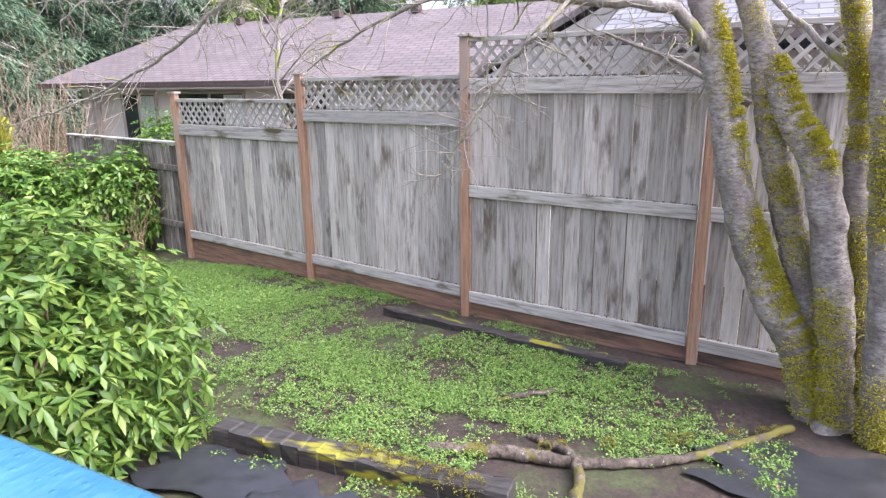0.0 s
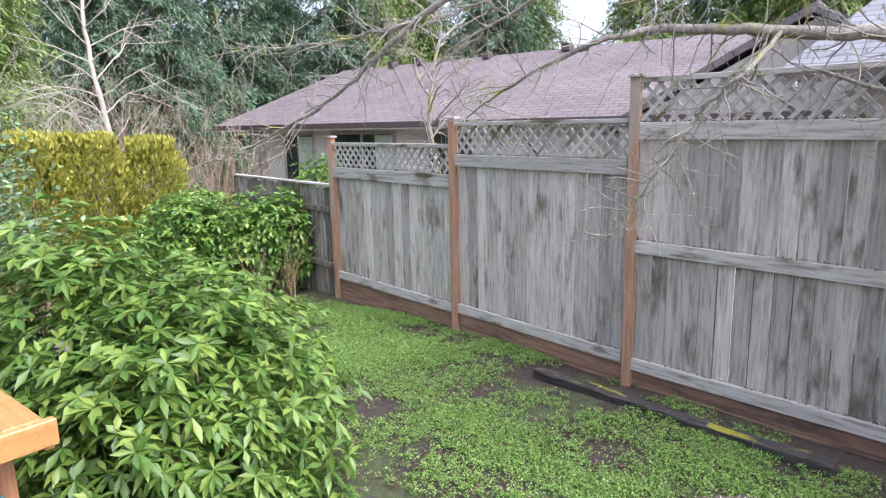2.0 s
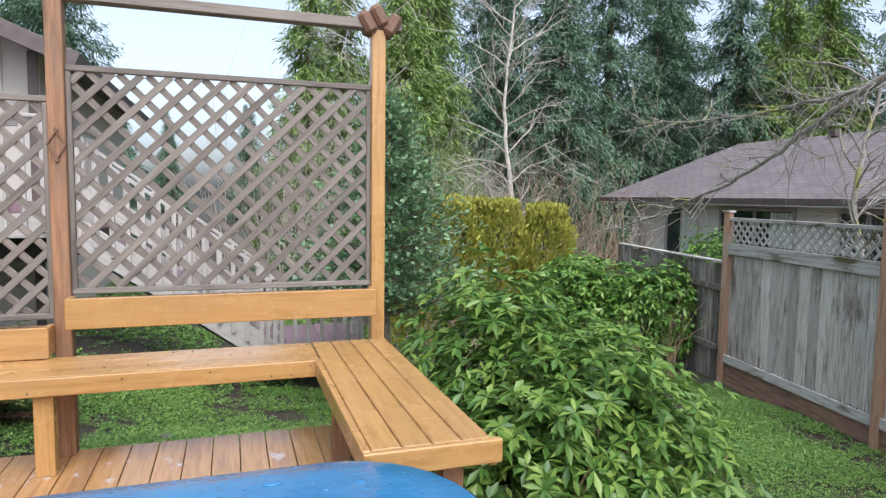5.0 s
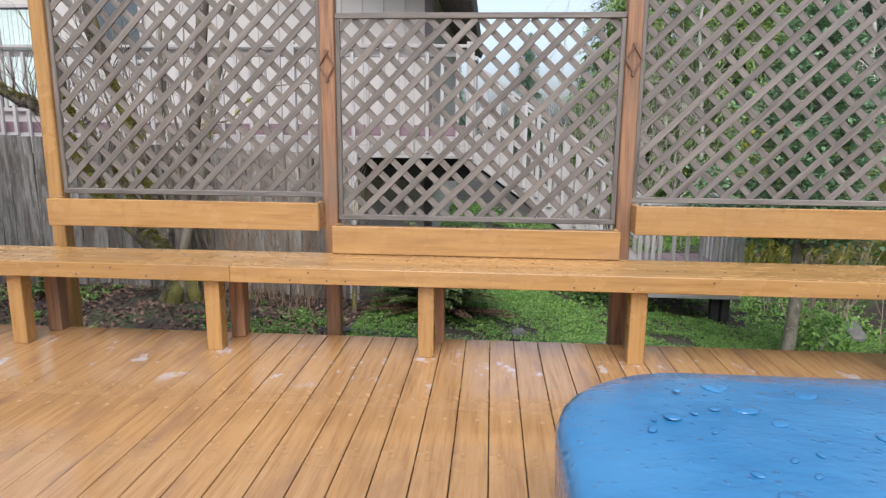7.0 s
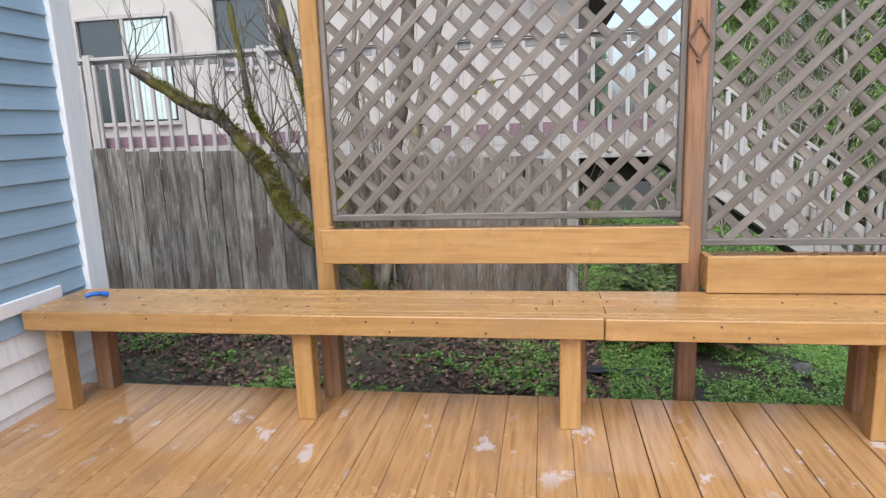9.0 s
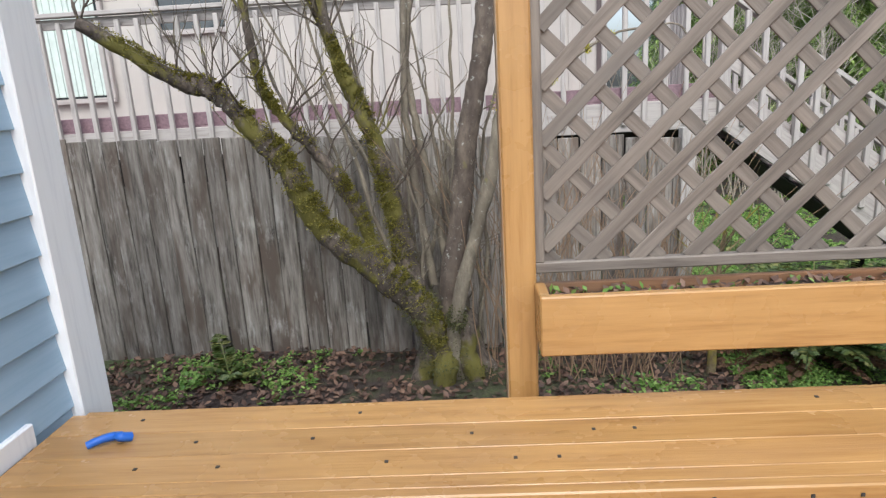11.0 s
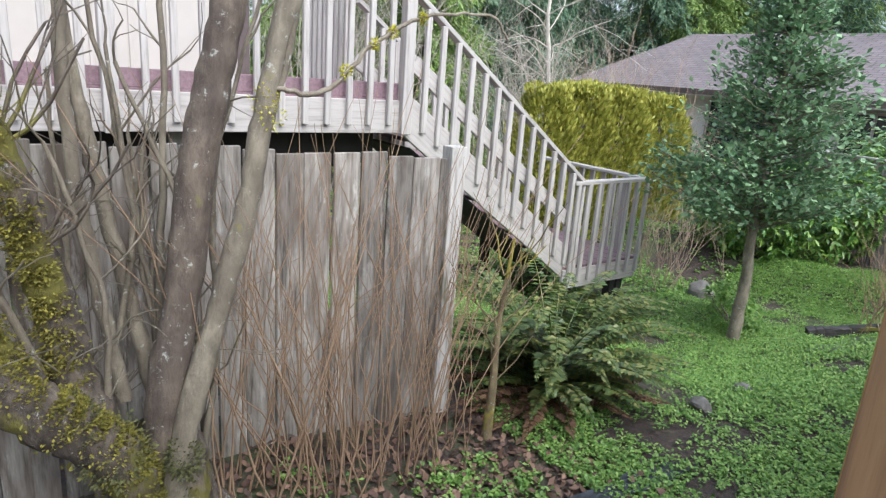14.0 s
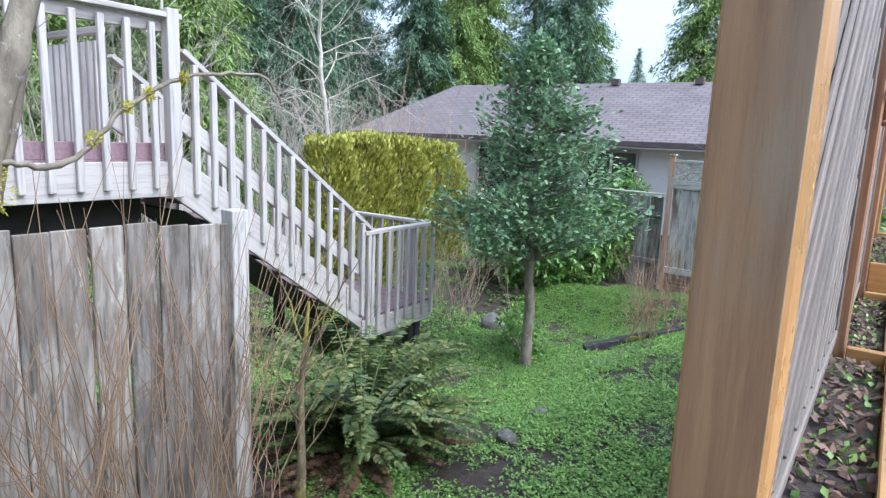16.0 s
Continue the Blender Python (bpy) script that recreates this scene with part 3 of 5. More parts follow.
TW, TD = 2.26, 1.98
wave = lambda x, y: 0.018 * math.sin(3.1 * x + 1.3 * y) * math.cos(2.3 * y - x) + 0.006 * math.sin(9 * x + 4 * y)
lofted("shell", [(rounded(TW - 0.06, TD - 0.06, 0.40), 0.32), (rounded(TW - 0.06, TD - 0.06, 0.40), 0.7)], "vinyl", tub, "blue-grey shell")
rings = [(rounded(TW, TD, 0.44), 0.62), (rounded(TW + 0.01, TD + 0.01, 0.44), 0.80), (rounded(TW - 0.01, TD - 0.01, 0.43), 0.835), (rounded(TW - 0.06, TD - 0.06, 0.41), 0.852)]
for s in (0.1, 0.25, 0.4, 0.55, 0.7, 0.85, 0.97):
    rings.append((rounded((TW - 0.06) * (1 - s), (TD - 0.06) * (1 - s), 0.41 * (1 - s)), lambda x, y, s=s: 0.855 + 0.03 * s + wave(x, y) * min(1, s * 4)))
lofted("cover", rings, "vinyl", tub, "wet blue vinyl cover")
rg = random.Random(77)
bm = bmesh.new()
for _ in range(110):
    x, y = rg.uniform(-0.95, 0.95), rg.uniform(-0.2, 0.85)
    s = max(0.1, 1 - max(abs(x) / (TW / 2 - 0.03), abs(y) / (TD / 2 - 0.03)))
    size = rg.choice((0.006, 0.009, 0.012, 0.02, 0.03))
    m4 = pose(x, y, 0.857 + 0.03 * s + wave(x, y) * min(1, s * 4), 0, 0, rg.uniform(0, 180)) @ Matrix.Diagonal((size * rg.uniform(1, 1.8), size, min(0.006, size * 0.4), 1))
    bmesh.ops.create_icosphere(bm, subdivisions=2, radius=1.0, matrix=m4)
tagged(part("rain_drops", bm, "vinyl", tub, "beads of rain water on the cover"), "", "", "", "stuff")

# ---- tall stepped fence ----
FP = [(5.95, 3.3), (5.494, 0.58), (5.055, -1.87), (4.757, -4.235), (4.45, -6.65)]
FTOP = [1.27, 1.50, 1.82, 1.82, 1.82]
for (px, py), top in zip(FP, FTOP):
    z0 = ground_z(px, py) - 0.1
    p = thing("fence_post", pose(px - 0.03, py, 0, 0, 0, 8), "red-brown stained square fence post", "fence post", "fence posts")
    block("shaft", (0.095, 0.09, top - z0), (0, 0, (top + z0) / 2), "fencepost_z", p)
    block("cap", (0.14, 0.13, 0.03), (0, 0, top + 0.012), "rail_x", p, "mossy grey cap")
# lattice top, rail top, rail bottom, middle rail, bottom rail top
PANELS = [(1.19, 0.83, 0.67, None, -0.82), (1.45, 1.08, 0.94, None, -0.80), (1.80, 1.42, 1.27, 0.28, -0.84), (1.80, 1.42, 1.27, 0.28, -0.86)]
for k, (lt, rt, rb, mid, bot) in enumerate(PANELS):
    (ax, ay), (bx, by) = FP[k + 1], FP[k]
    ln = math.hypot(bx - ax, by - ay)
    pn = thing("plank_fence", pose((ax + bx) / 2, (ay + by) / 2, 0, 0, 0, math.degrees(math.atan2(by - ay, bx - ax))), "weathered grey plank fence panel with lattice top", "fence", "fence sections")
    w = ln - 0.11
    zg = min(ground_z(ax, ay), ground_z(bx, by))
    r = random.Random(k + 20)
    nb = 15
    bw = w / nb
    for i in range(nb):
        x = -w / 2 + bw * (i + 0.5)
        if mid is None:
            spans = [(bot - 0.02, rb + 0.02)]
        else:
            spans = [(mid, rb + 0.02), (bot - 0.02, mid - 0.04)]
        for lo, hi in spans:
            block("board", (round(bw - r.choice((0.006, 0.009, 0.015)), 3), 0.018, round(hi - lo, 3)), (x, -0.012 + r.uniform(-0.006, 0.006), (lo + hi) / 2), "grey_z", pn, "", (0, r.uniform(-0.25, 0.25), 0), 0.003)
    rails = [(rt, rb), (bot + 0.02, bot - 0.10), (lt + 0.01, lt - 0.035)] + ([(mid + 0.06, mid - 0.06)] if mid else [])
    for hi, lo in rails:
        block("rail", (w, 0.045, hi - lo), (0, 0.026, (hi + lo) / 2), "rail_x", pn)
    lattice(pn, w, rt, lt - 0.03, 0.0, 0.098, 0.036, "rail_z")
    for j in range(2):
        h = (bot - 0.1 - zg + 0.1) / 2
        block("kickboard", (w, 0.03, h - 0.006), (0, 0.0, bot - 0.1 - h * (j + 0.5)), "kick", pn)
    # moss tufts along the rails
    pts = [(r.uniform(-w / 2, w / 2), r.uniform(0.0, 0.04), z) for z in (bot + 0.02, rt, (mid or rt) + (0.06 if mid else 0)) for _ in range(130)]
    tagged(leaves("rail_moss", "mossdark", pts, [(r.uniform(-1, 1), r.uniform(-0.5, 1), 0.8) for _ in pts], 0.02, 0.014, pn, k), "dark moss on the rails", "", "", "stuff")

# low grey fence past the tall one
def plank_fence(name, a, b, top, label, mat, bw, jag, seed, rise=0.0):
    (ax, ay), (bx, by) = a, b
    ln = math.hypot(bx - ax, by - ay)
    f = thing(name, pose(ax, ay, 0, 0, 0, math.degrees(math.atan2(by - ay, bx - ax))), label, "fence")
    r = random.Random(seed)
    x = 0.0
    while x < ln - 0.05:
        wd = bw * r.choice((0.75, 0.9, 1.0, 1.0, 1.15))
        c = x / ln
        gz = ground_z(ax + (bx - ax) * c, ay + (by - ay) * c)
        hi = top + rise * (1 - c) + r.uniform(-jag, jag)
        h = round(hi - gz + 0.03, 3)
        block("board", (wd - r.choice((0.003, 0.006, 0.012)), 0.02, h), (x + wd / 2, r.uniform(-0.008, 0.008), gz - 0.03 + h / 2), mat, f, "", (r.uniform(-0.4, 0.4), r.uniform(-0.5, 0.5), 0), 0.004)
        x += wd
    for z in (top - 0.35, top - 1.25):
        block("rail", (ln, 0.05, 0.09), (ln / 2, 0.036, z), mat, f)
    return f


lowf = plank_fence("low_fence", (5.98, 3.4), (6.6, 7.0), 0.5, "low weathered grey plank fence behind the laurel", "oldfence", 0.14, 0.03, 31)
block("cap_board", (3.6, 0.12, 0.03), (1.8, 0, 0.54), "rail_x", lowf)
gfen = plank_fence("old_plank_fence", (-9.6, 2.85), (-4.12, 2.70), 0.985, "old weathered grey plank fence with uneven tops", "oldfence", 0.155, 0.014, 33, 0.25)
block("end_post", (0.1, 0.1, 1.7), (5.5, 0, 0.2), "rail_z", gfen)

# ---- neighbour's raised deck and stairs ----


def enlarge(about, k):
    c = Matrix.Translation(about)
    return c @ Matrix.Diagonal((k, k, k, 1)) @ c.inverted()


NEXT = enlarge((-6.2, -0.1, 1.46), 1.27)
CREAM = enlarge((-1.5, -4.0, 1.45), 1.147)

nd = thing("raised_deck", NEXT @ pose(0, 4.0, 0), "cream-painted raised wooden deck with baluster railing", "deck", "", "structure")
DX0, DX1, DZ = -11.6, -3.63, 1.24
block("fascia", (DX1 - DX0, 0.04, 0.24), ((DX0 + DX1) / 2, 0, 1.10), "white_x", nd)
block("floor_boards", (DX1 - DX0, 1.8, 0.03), ((DX0 + DX1) / 2, 0.92, DZ - 0.02), "plum", nd)
block("rim_board", (DX1 - DX0, 0.02, 0.11), ((DX0 + DX1) / 2, 0.03, DZ + 0.05), "plum", nd, "plum-painted rim")
block("side_fascia", (0.04, 1.75, 0.24), (DX1 - 0.02, 0.92, 1.10), "white_y", nd)
block("top_rail", (DX1 - DX0 + 0.1, 0.09, 0.035), ((DX0 + DX1) / 2, -0.02, 2.18), "white_x", nd)
block("under_rail", (DX1 - DX0, 0.035, 0.08), ((DX0 + DX1) / 2, 0.02, 2.115), "white_x", nd)
for i in range(48):
    block("baluster", (0.04, 0.035, 1.08), (DX1 - 0.16 - i * 0.165, -0.04, 1.58), "white_z", nd)
for x in (DX1 - 0.02, DX1 - 2.0, DX1 - 4.0, DX1 - 6.0):
    block("rail_post", (0.085, 0.085, 1.25), (x, -0.03, 1.6), "white_z", nd)
for i in range(8):
    block("side_baluster", (0.035, 0.04, 0.95), (DX1 + 0.0, 1.0 + i * 0.11, 1.6), "white_z", nd)
block("back_rail", (0.06, 0.9, 0.05), (DX1, 1.35, 2.15), "white_y", nd)
for x in (-9.5, -7.0, -5.2):
    block("deck_post", (0.1, 0.1, 1.9), (x, 0.3, 0.05), "white_z", nd)
# joists made deep and near-black to fill in the shade under the deck
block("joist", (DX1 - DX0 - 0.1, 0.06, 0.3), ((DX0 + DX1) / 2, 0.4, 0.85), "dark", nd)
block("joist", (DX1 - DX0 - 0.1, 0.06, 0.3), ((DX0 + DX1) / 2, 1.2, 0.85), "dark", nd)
st = thing("garden_stairs", NEXT @ pose(0, 4.0, 0), "cream-painted wooden stairs with railings leading down", "stairs", "", "structure")
SX0, SX1, SZ1 = -3.6, -1.55, -0.34
slope = math.degrees(math.atan2(DZ - 0.1 - SZ1, SX1 - SX0))
sl = math.hypot(SX1 - SX0, DZ - 0.1 - SZ1)
cx, cz = (SX0 + SX1) / 2, (DZ - 0.1 + SZ1) / 2
for y in (0.0, 0.92):
    block("stringer", (sl + 0.12, 0.04, 0.27), (cx, y, cz - 0.04), "white_x", st, "", (0, slope, 0))
    block("handrail", (sl, 0.085, 0.035), (cx + 0.03, y - 0.01, cz + 0.83), "white_x", st, "", (0, slope, 0))
    block("middle_rail", (sl, 0.035, 0.12), (cx + 0.03, y + 0.01, cz + 0.36), "white_x", st, "", (0, slope, 0))
    for i in range(14):
        x = SX0 + 0.12 + i * 0.146
        z = DZ - 0.1 + (SZ1 - DZ + 0.1) * (x - SX0) / (SX1 - SX0)
        block("baluster", (0.045, 0.035, 0.9), (x, y - 0.036, z + 0.38), "white_z", st)
for i in range(8):
    x = SX0 + 0.13 + i * 0.255
    z = DZ - 0.1 + (SZ1 - DZ + 0.1) * (x - SX0) / (SX1 - SX0)
    block("tread", (0.27, 0.88, 0.035), (x, 0.46, z + 0.02), "plum", st)
# added near-black sheet that stands in for the shade below the treads
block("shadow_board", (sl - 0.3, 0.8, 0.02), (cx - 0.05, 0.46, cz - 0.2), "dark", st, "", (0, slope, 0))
ld = thing("stair_landing", NEXT @ pose(0, 4.0, 0), "plum-painted stair landing with cream railing", "landing", "", "structure")
LX0, LX1 = -1.72, -0.6
for i in range(8):
    block("landing_board", (0.137, 1.5, 0.03), (LX0 + 0.08 + i * 0.142, 0.72, -0.335), "plum", ld)
block("landing_fascia", (LX1 - LX0, 0.04, 0.2), ((LX0 + LX1) / 2, -0.02, -0.45), "white_x", ld)
block("landing_fascia", (0.04, 1.5, 0.2), (LX0 + 1.12, 0.74, -0.45), "white_y", ld)
block("landing_rail", (1.12, 0.09, 0.035), (LX0 + 0.56, -0.03, 0.52), "white_x", ld)
block("landing_rail", (0.09, 1.5, 0.035), (LX0 + 1.1, 0.74, 0.52), "white_y", ld)
for i in range(8):
    block("baluster", (0.042, 0.035, 1.0), (LX0 + 0.06 + i * 0.148, -0.058, 0.02), "white_z", ld)
for i in range(9):
    block("baluster", (0.035, 0.055, 1.0), (LX0 + 1.145, 0.1 + i * 0.16, 0.02), "white_z", ld)
# landing posts coloured near-black for the shade beneath the boards
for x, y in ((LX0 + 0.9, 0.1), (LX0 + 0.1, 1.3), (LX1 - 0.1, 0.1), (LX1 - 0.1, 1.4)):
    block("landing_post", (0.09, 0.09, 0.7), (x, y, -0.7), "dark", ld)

# ---- neighbour's cream house ----
nh = thing("cream_house", CREAM @ pose(0, 5.85, 0), "cream board-and-batten house behind the raised deck", "house", "", "structure")
raw("wall", [(-13, 0, -0.9), (-3.4, 0, -0.9), (-3.4, 0, 3.3), (-7.5, 0, 5.0), (-13, 0, 5.0), (-13, 7, -0.9), (-3.4, 7, -0.9), (-3.4, 7, 3.3), (-7.5, 7, 5.0), (-13, 7, 5.0)],
    [(0, 1, 2, 3, 4), (1, 6, 7, 2), (9, 8, 7, 6, 5), (0, 4, 9, 5)], "cream", nh)
block("roof", (5.2, 8.2, 0.14), (-5.2, 3.4, 4.12), "roof", nh, "", (0, 22.5, 0))
block("bargeboard", (5.2, 0.05, 0.2), (-5.2, -0.72, 4.08), "gutter", nh, "", (0, 22.5, 0))
for i in range(30):
    x = -12.8 + i * 0.32
    if -11.1 < x < -7.8:
        continue
    block("batten", (0.035, 0.025, 4.2), (x, -0.01, 1.3), "cream", nh)
block("corner_board", (0.12, 0.03, 4.1), (-3.47, -0.012, 1.25), "gutter", nh)
wn1 = thing("window_1", CREAM @ pose(-10.18, 5.82, 2.3), "white-framed sliding window with pale green curtains", "window", "", "structure")
for z in (-0.78, 0.78):
    block("window_frame", (1.6, 0.06, 0.06), (0, -0.02, z), "white_x", wn1)
for x in (-0.78, 0.0, 0.78):
    block("window_frame", (0.05, 0.06, 1.5), (x, -0.02, 0), "white_z", wn1)
block("pane", (1.52, 0.012, 1.5), (0, 0.006, 0), "glass", wn1)
for i in range(9):
    block("curtain", (0.075, 0.02, 1.45), (0.05 + i * 0.078, -0.012, 0), "curtain", wn1, "", (0, 0, 18 if i % 2 else -18), 0.008)
wn2 = thing("window_2", CREAM @ pose(-8.3, 5.82, 2.75), "dark window in a white frame", "window", "", "structure")
for z in (-0.5, 0.5):
    block("window_frame", (0.9, 0.06, 0.06), (0, -0.02, z), "white_x", wn2)
for x in (-0.43, 0.43):
    block("window_frame", (0.05, 0.06, 0.94), (x, -0.02, 0), "white_z", wn2)
block("pane", (0.82, 0.012, 0.94), (0, 0.006, 0), "glass", wn2)

# ---- bungalow behind the tall fence ----


def roof_plane(name, quad, mat, parent):
    """A slab laid in its own plane, so that its courses run along the eave."""
    a, b, c, d = [Vector(q) for q in quad]
    ux = (b - a).normalized()
    uz = ux.cross(d - a).normalized()
    uy = uz.cross(ux)
    m = Matrix((ux, uy, uz)).transposed().to_4x4()
    m.translation = a
    inv = m.inverted()
    loc = [inv @ Vector(q) for q in quad]
    v = [(p.x, p.y, 0.0) for p in loc] + [(p.x, p.y, -0.1) for p in loc]
    ob = raw(name, v, [(0, 1, 2, 3), (7, 6, 5, 4), (0, 4, 5, 1), (1, 5, 6, 2), (2, 6, 7, 3), (3, 7, 4, 0)], mat, parent)
    ob.matrix_local = m
    return ob


FAR = Matrix.Translation((-0.6, -4.2, 1.1)) @ Matrix.Diagonal((1.45, 1.45, 1.45, 1)) @ Matrix.Translation((0.6, 4.2, -1.5))
bh = thing("bungalow", FAR, "pale bungalow with a plum-brown hipped shingle roof", "house", "", "structure")
EZ = 1.78
block("wall", (7.4, 14.0, 3.4), (13.5, 4.0, 0.05), "stucco", bh, bev=0)
A, B, C, D_ = (9.15, 11.7, EZ), (9.15, -3.6, EZ), (17.8, -3.6, EZ), (17.8, 11.7, EZ)
R1, R2 = (13.0, 10.6, 3.35), (13.0, -0.6, 3.35)
roof_plane("roof_slope", [A, B, R2, R1], "roof", bh)
roof_plane("roof_slope", [C, D_, R1, R2], "roof", bh)
roof_plane("roof_hip", [D_, A, R1, (13.02, 10.6, 3.35)], "roof", bh)
block("gutter", (0.12, 15.3, 0.12), (9.15, 4.05, EZ - 0.05), "gutter", bh)
block("gutter", (8.6, 0.12, 0.12), (13.5, 11.7, EZ - 0.05), "gutter", bh)
block("soffit", (0.75, 15.2, 0.03), (9.5, 4.05, EZ - 0.13), "stucco", bh)
for y in (3.0, 5.2, 7.4, 8.4):
    block("roof_vent", (0.2, 0.2, 0.16), (12.8, y, 3.36), "gutter", bh)


def window(name, x, y, z, w, h, label, curtains=False):
    o = thing(name, FAR @ pose(x, y, z), label, "window", "", "structure")
    for dz in (-h / 2, h / 2):
        block("window_frame", (0.06, w + 0.08, 0.06), (-0.02, 0, dz), "white_y", o)
    for dy in (-w / 2, 0, w / 2):
        block("window_frame", (0.06, 0.05, h - 0.06), (-0.02, dy, 0), "white_z", o)
    block("pane", (0.012, w, h - 0.05), (0.0, 0, 0), "glass", o)
    if curtains:
        for i in range(6):
            block("blind", (0.01, 0.08, h - 0.1), (-0.012, -w / 2 + 0.1 + i * 0.09, 0), "curtain", o)
    return o


window("window_3", 9.78, 8.9, 0.85, 1.15, 1.35, "dark bungalow window with a white frame", True)
window("window_4", 9.78, 6.6, 0.75, 2.0, 1.6, "wide bungalow sliding door with blinds and white frame", True)
window("window_5", 9.78, 4.0, 1.0, 1.2, 1.1, "dark bungalow window with a white frame")
block("wall_post", (0.14, 0.14, 3.0), (9.7, 10.4, 0.2), "white_z", bh)
gw = thing("gable_wing", FAR @ pose(0.3, -0.9, 0), "cream gable wing joined to the bungalow", "house", "", "structure")
raw("wall", [(8.9, 1.0, -1), (8.9, -4.4, -1), (8.9, -4.4, 1.6), (8.9, -1.7, 3.0), (8.9, 1.0, 1.6), (13, 1.0, -1), (13, -4.4, -1), (13, -4.4, 1.6), (13, -1.7, 3.0), (13, 1.0, 1.6)],
    [(0, 4, 3, 2, 1), (0, 5, 9, 4), (1, 2, 7, 6), (5, 6, 7, 8, 9)], "cream", gw)
roof_plane("roof_slope", [(8.84, 1.3, 1.5), (8.84, -1.7, 3.1), (13.4, -1.7, 3.1), (13.4, 1.3, 1.5)][::-1], "roof", gw)
roof_plane("roof_slope", [(8.5, -4.7, 1.5), (13.4, -4.7, 1.5), (13.4, -1.7, 3.1), (8.5, -1.7, 3.1)], "greyroof", gw)
gh = thing("grey_roof_house", pose(0, 0, 0), "neighbouring house with a grey shingle roof behind the fence", "house", "", "structure")
block("wall", (5.5, 9.0, 3.0), (10.4, -7.6, 0.2), "cream", gh, bev=0)
roof_plane("roof_slope", [(6.9, -2.6, 1.9), (6.9, -13, 1.9), (10.2, -13, 3.7), (10.2, -4.0, 3.7)], "greyroof", gh)
roof_plane("roof_slope", [(13.5, -13, 1.9), (13.5, -2.6, 1.9), (10.2, -4.0, 3.7), (10.2, -13, 3.7)], "greyroof", gh)
block("gutter", (0.12, 10.2, 0.12), (6.88, -7.8, 1.84), "gutter", gh)
for i in range(22):
    block("rafter_end", (0.12, 0.05, 0.06), (6.8, -2.8 - i * 0.45, 1.76), "white_x", gh)

# ---- cherry tree by the fence ----
ch = thing("cherry_tree", pose(0, 0, 0), "old multi-stemmed cherry tree with lichen and yellow moss, bare of leaves", "tree")
t = Tubes(11)
stems = [([(4.0, -5.2, -1.2), (4.0, -5.04, -0.62), (4.0, -4.72, -0.05), (4.0, -4.47, 0.64), (4.0, -4.31, 1.34), (4.0, -4.1, 2.1), (3.9, -3.8, 3.2)], 0.17, 0.10),
         ([(4.1, -5.25, -1.2), (4.1, -5.1, -0.47), (4.1, -4.87, 0.28), (4.1, -4.69, 0.92), (4.1, -4.56, 1.53), (4.2, -4.3, 2.3), (4.3, -4.0, 3.4)], 0.14, 0.10),
         ([(3.9, -5.3, -1.2), (3.9, -5.21, -0.37), (3.9, -5.1, 0.26), (3.9, -4.97, 0.79), (4.0, -4.76, 1.15), (4.1, -4.6, 1.5)], 0.15, 0.11),
         ([(4.0, -5.5, -1.2), (4.0, -5.34, 0.03), (4.0, -5.21, 0.79), (4.0, -5.17, 1.34), (4.0, -5.0, 2.1), (3.9, -4.9, 3.3)], 0.13, 0.08),
         ([(3.75, -5.55, -1.2), (3.7, -5.45, -0.1), (3.7, -5.33, 0.83), (3.7, -5.2, 2.0), (3.6, -5.3, 3.2)], 0.16, 0.09)]
stem_lines = [(t.curve(pts, r0 * 0.84, r1 * 0.84, 20, 0.02, 14, 0.004, 0.2), r0 * 0.84, r1 * 0.84) for pts, r0, r1 in stems]
t.curve([(4.0, -5.3, -0.9), (3.85, -5.25, -1.05), (3.55, -5.1, -1.2)], 0.16, 0.06, 14, 0.03, 8, 0.004, 0.3)
t.done("trunk", "cherry", ch)
t = Tubes(12)
limbs = [([(4.0, -4.25, 1.55), (3.75, -4.0, 1.83), (3.7, -3.65, 1.9), (3.7, -3.12, 1.97), (3.7, -2.57, 2.04)], 0.05, 0.03),
         ([(3.7, -2.57, 2.04), (3.5, -2.18, 1.96), (3.5, -1.54, 1.73), (3.5, -1.1, 1.49)], 0.025, 0.006),
         ([(3.9, -3.8, 3.0), (3.5, -2.4, 2.9), (3.2, -0.95, 2.25), (3.2, -0.46, 2.0), (3.2, 0.03, 1.74), (3.2, 0.64, 1.5), (3.2, 1.8, 1.16), (3.2, 2.4, 1.06)], 0.035, 0.005),
         ([(3.5, -2.4, 2.9), (3.2, -0.84, 2.24), (3.2, -0.36, 2.18), (3.2, 0.24, 2.15), (3.2, 1.05, 2.19), (3.2, 1.72, 2.25)], 0.02, 0.005),
         ([(3.7, -3.3, 1.95), (3.3, -3.23, 1.72), (3.3, -3.02, 1.53), (3.3, -2.82, 1.25), (3.3, -2.64, 0.99), (3.3, -2.47, 0.71)], 0.016, 0.004),
         ([(4.0, -4.0, 2.5), (3.6, -2.9, 2.5), (3.5, -1.9, 2.35), (3.4, -1.0, 2.0)], 0.03, 0.007),
         ([(4.0, -4.0, 2.6), (3.8, -2.6, 2.7), (3.9, -1.4, 2.5), (4.0, -0.3, 2.35)], 0.03, 0.006),
         ([(3.7, -5.2, 2.0), (3.3, -4.4, 2.2), (3.1, -3.5, 2.25), (3.0, -2.6, 2.1)], 0.03, 0.006),
         ([(4.2, -4.5, 1.2), (4.3, -4.0, 1.5), (4.4, -3.4, 1.75)], 0.03, 0.01),
         ([(4.0, -5.1, 1.4), (4.2, -4.6, 1.9), (4.4, -4.0, 2.4)], 0.03, 0.012)]
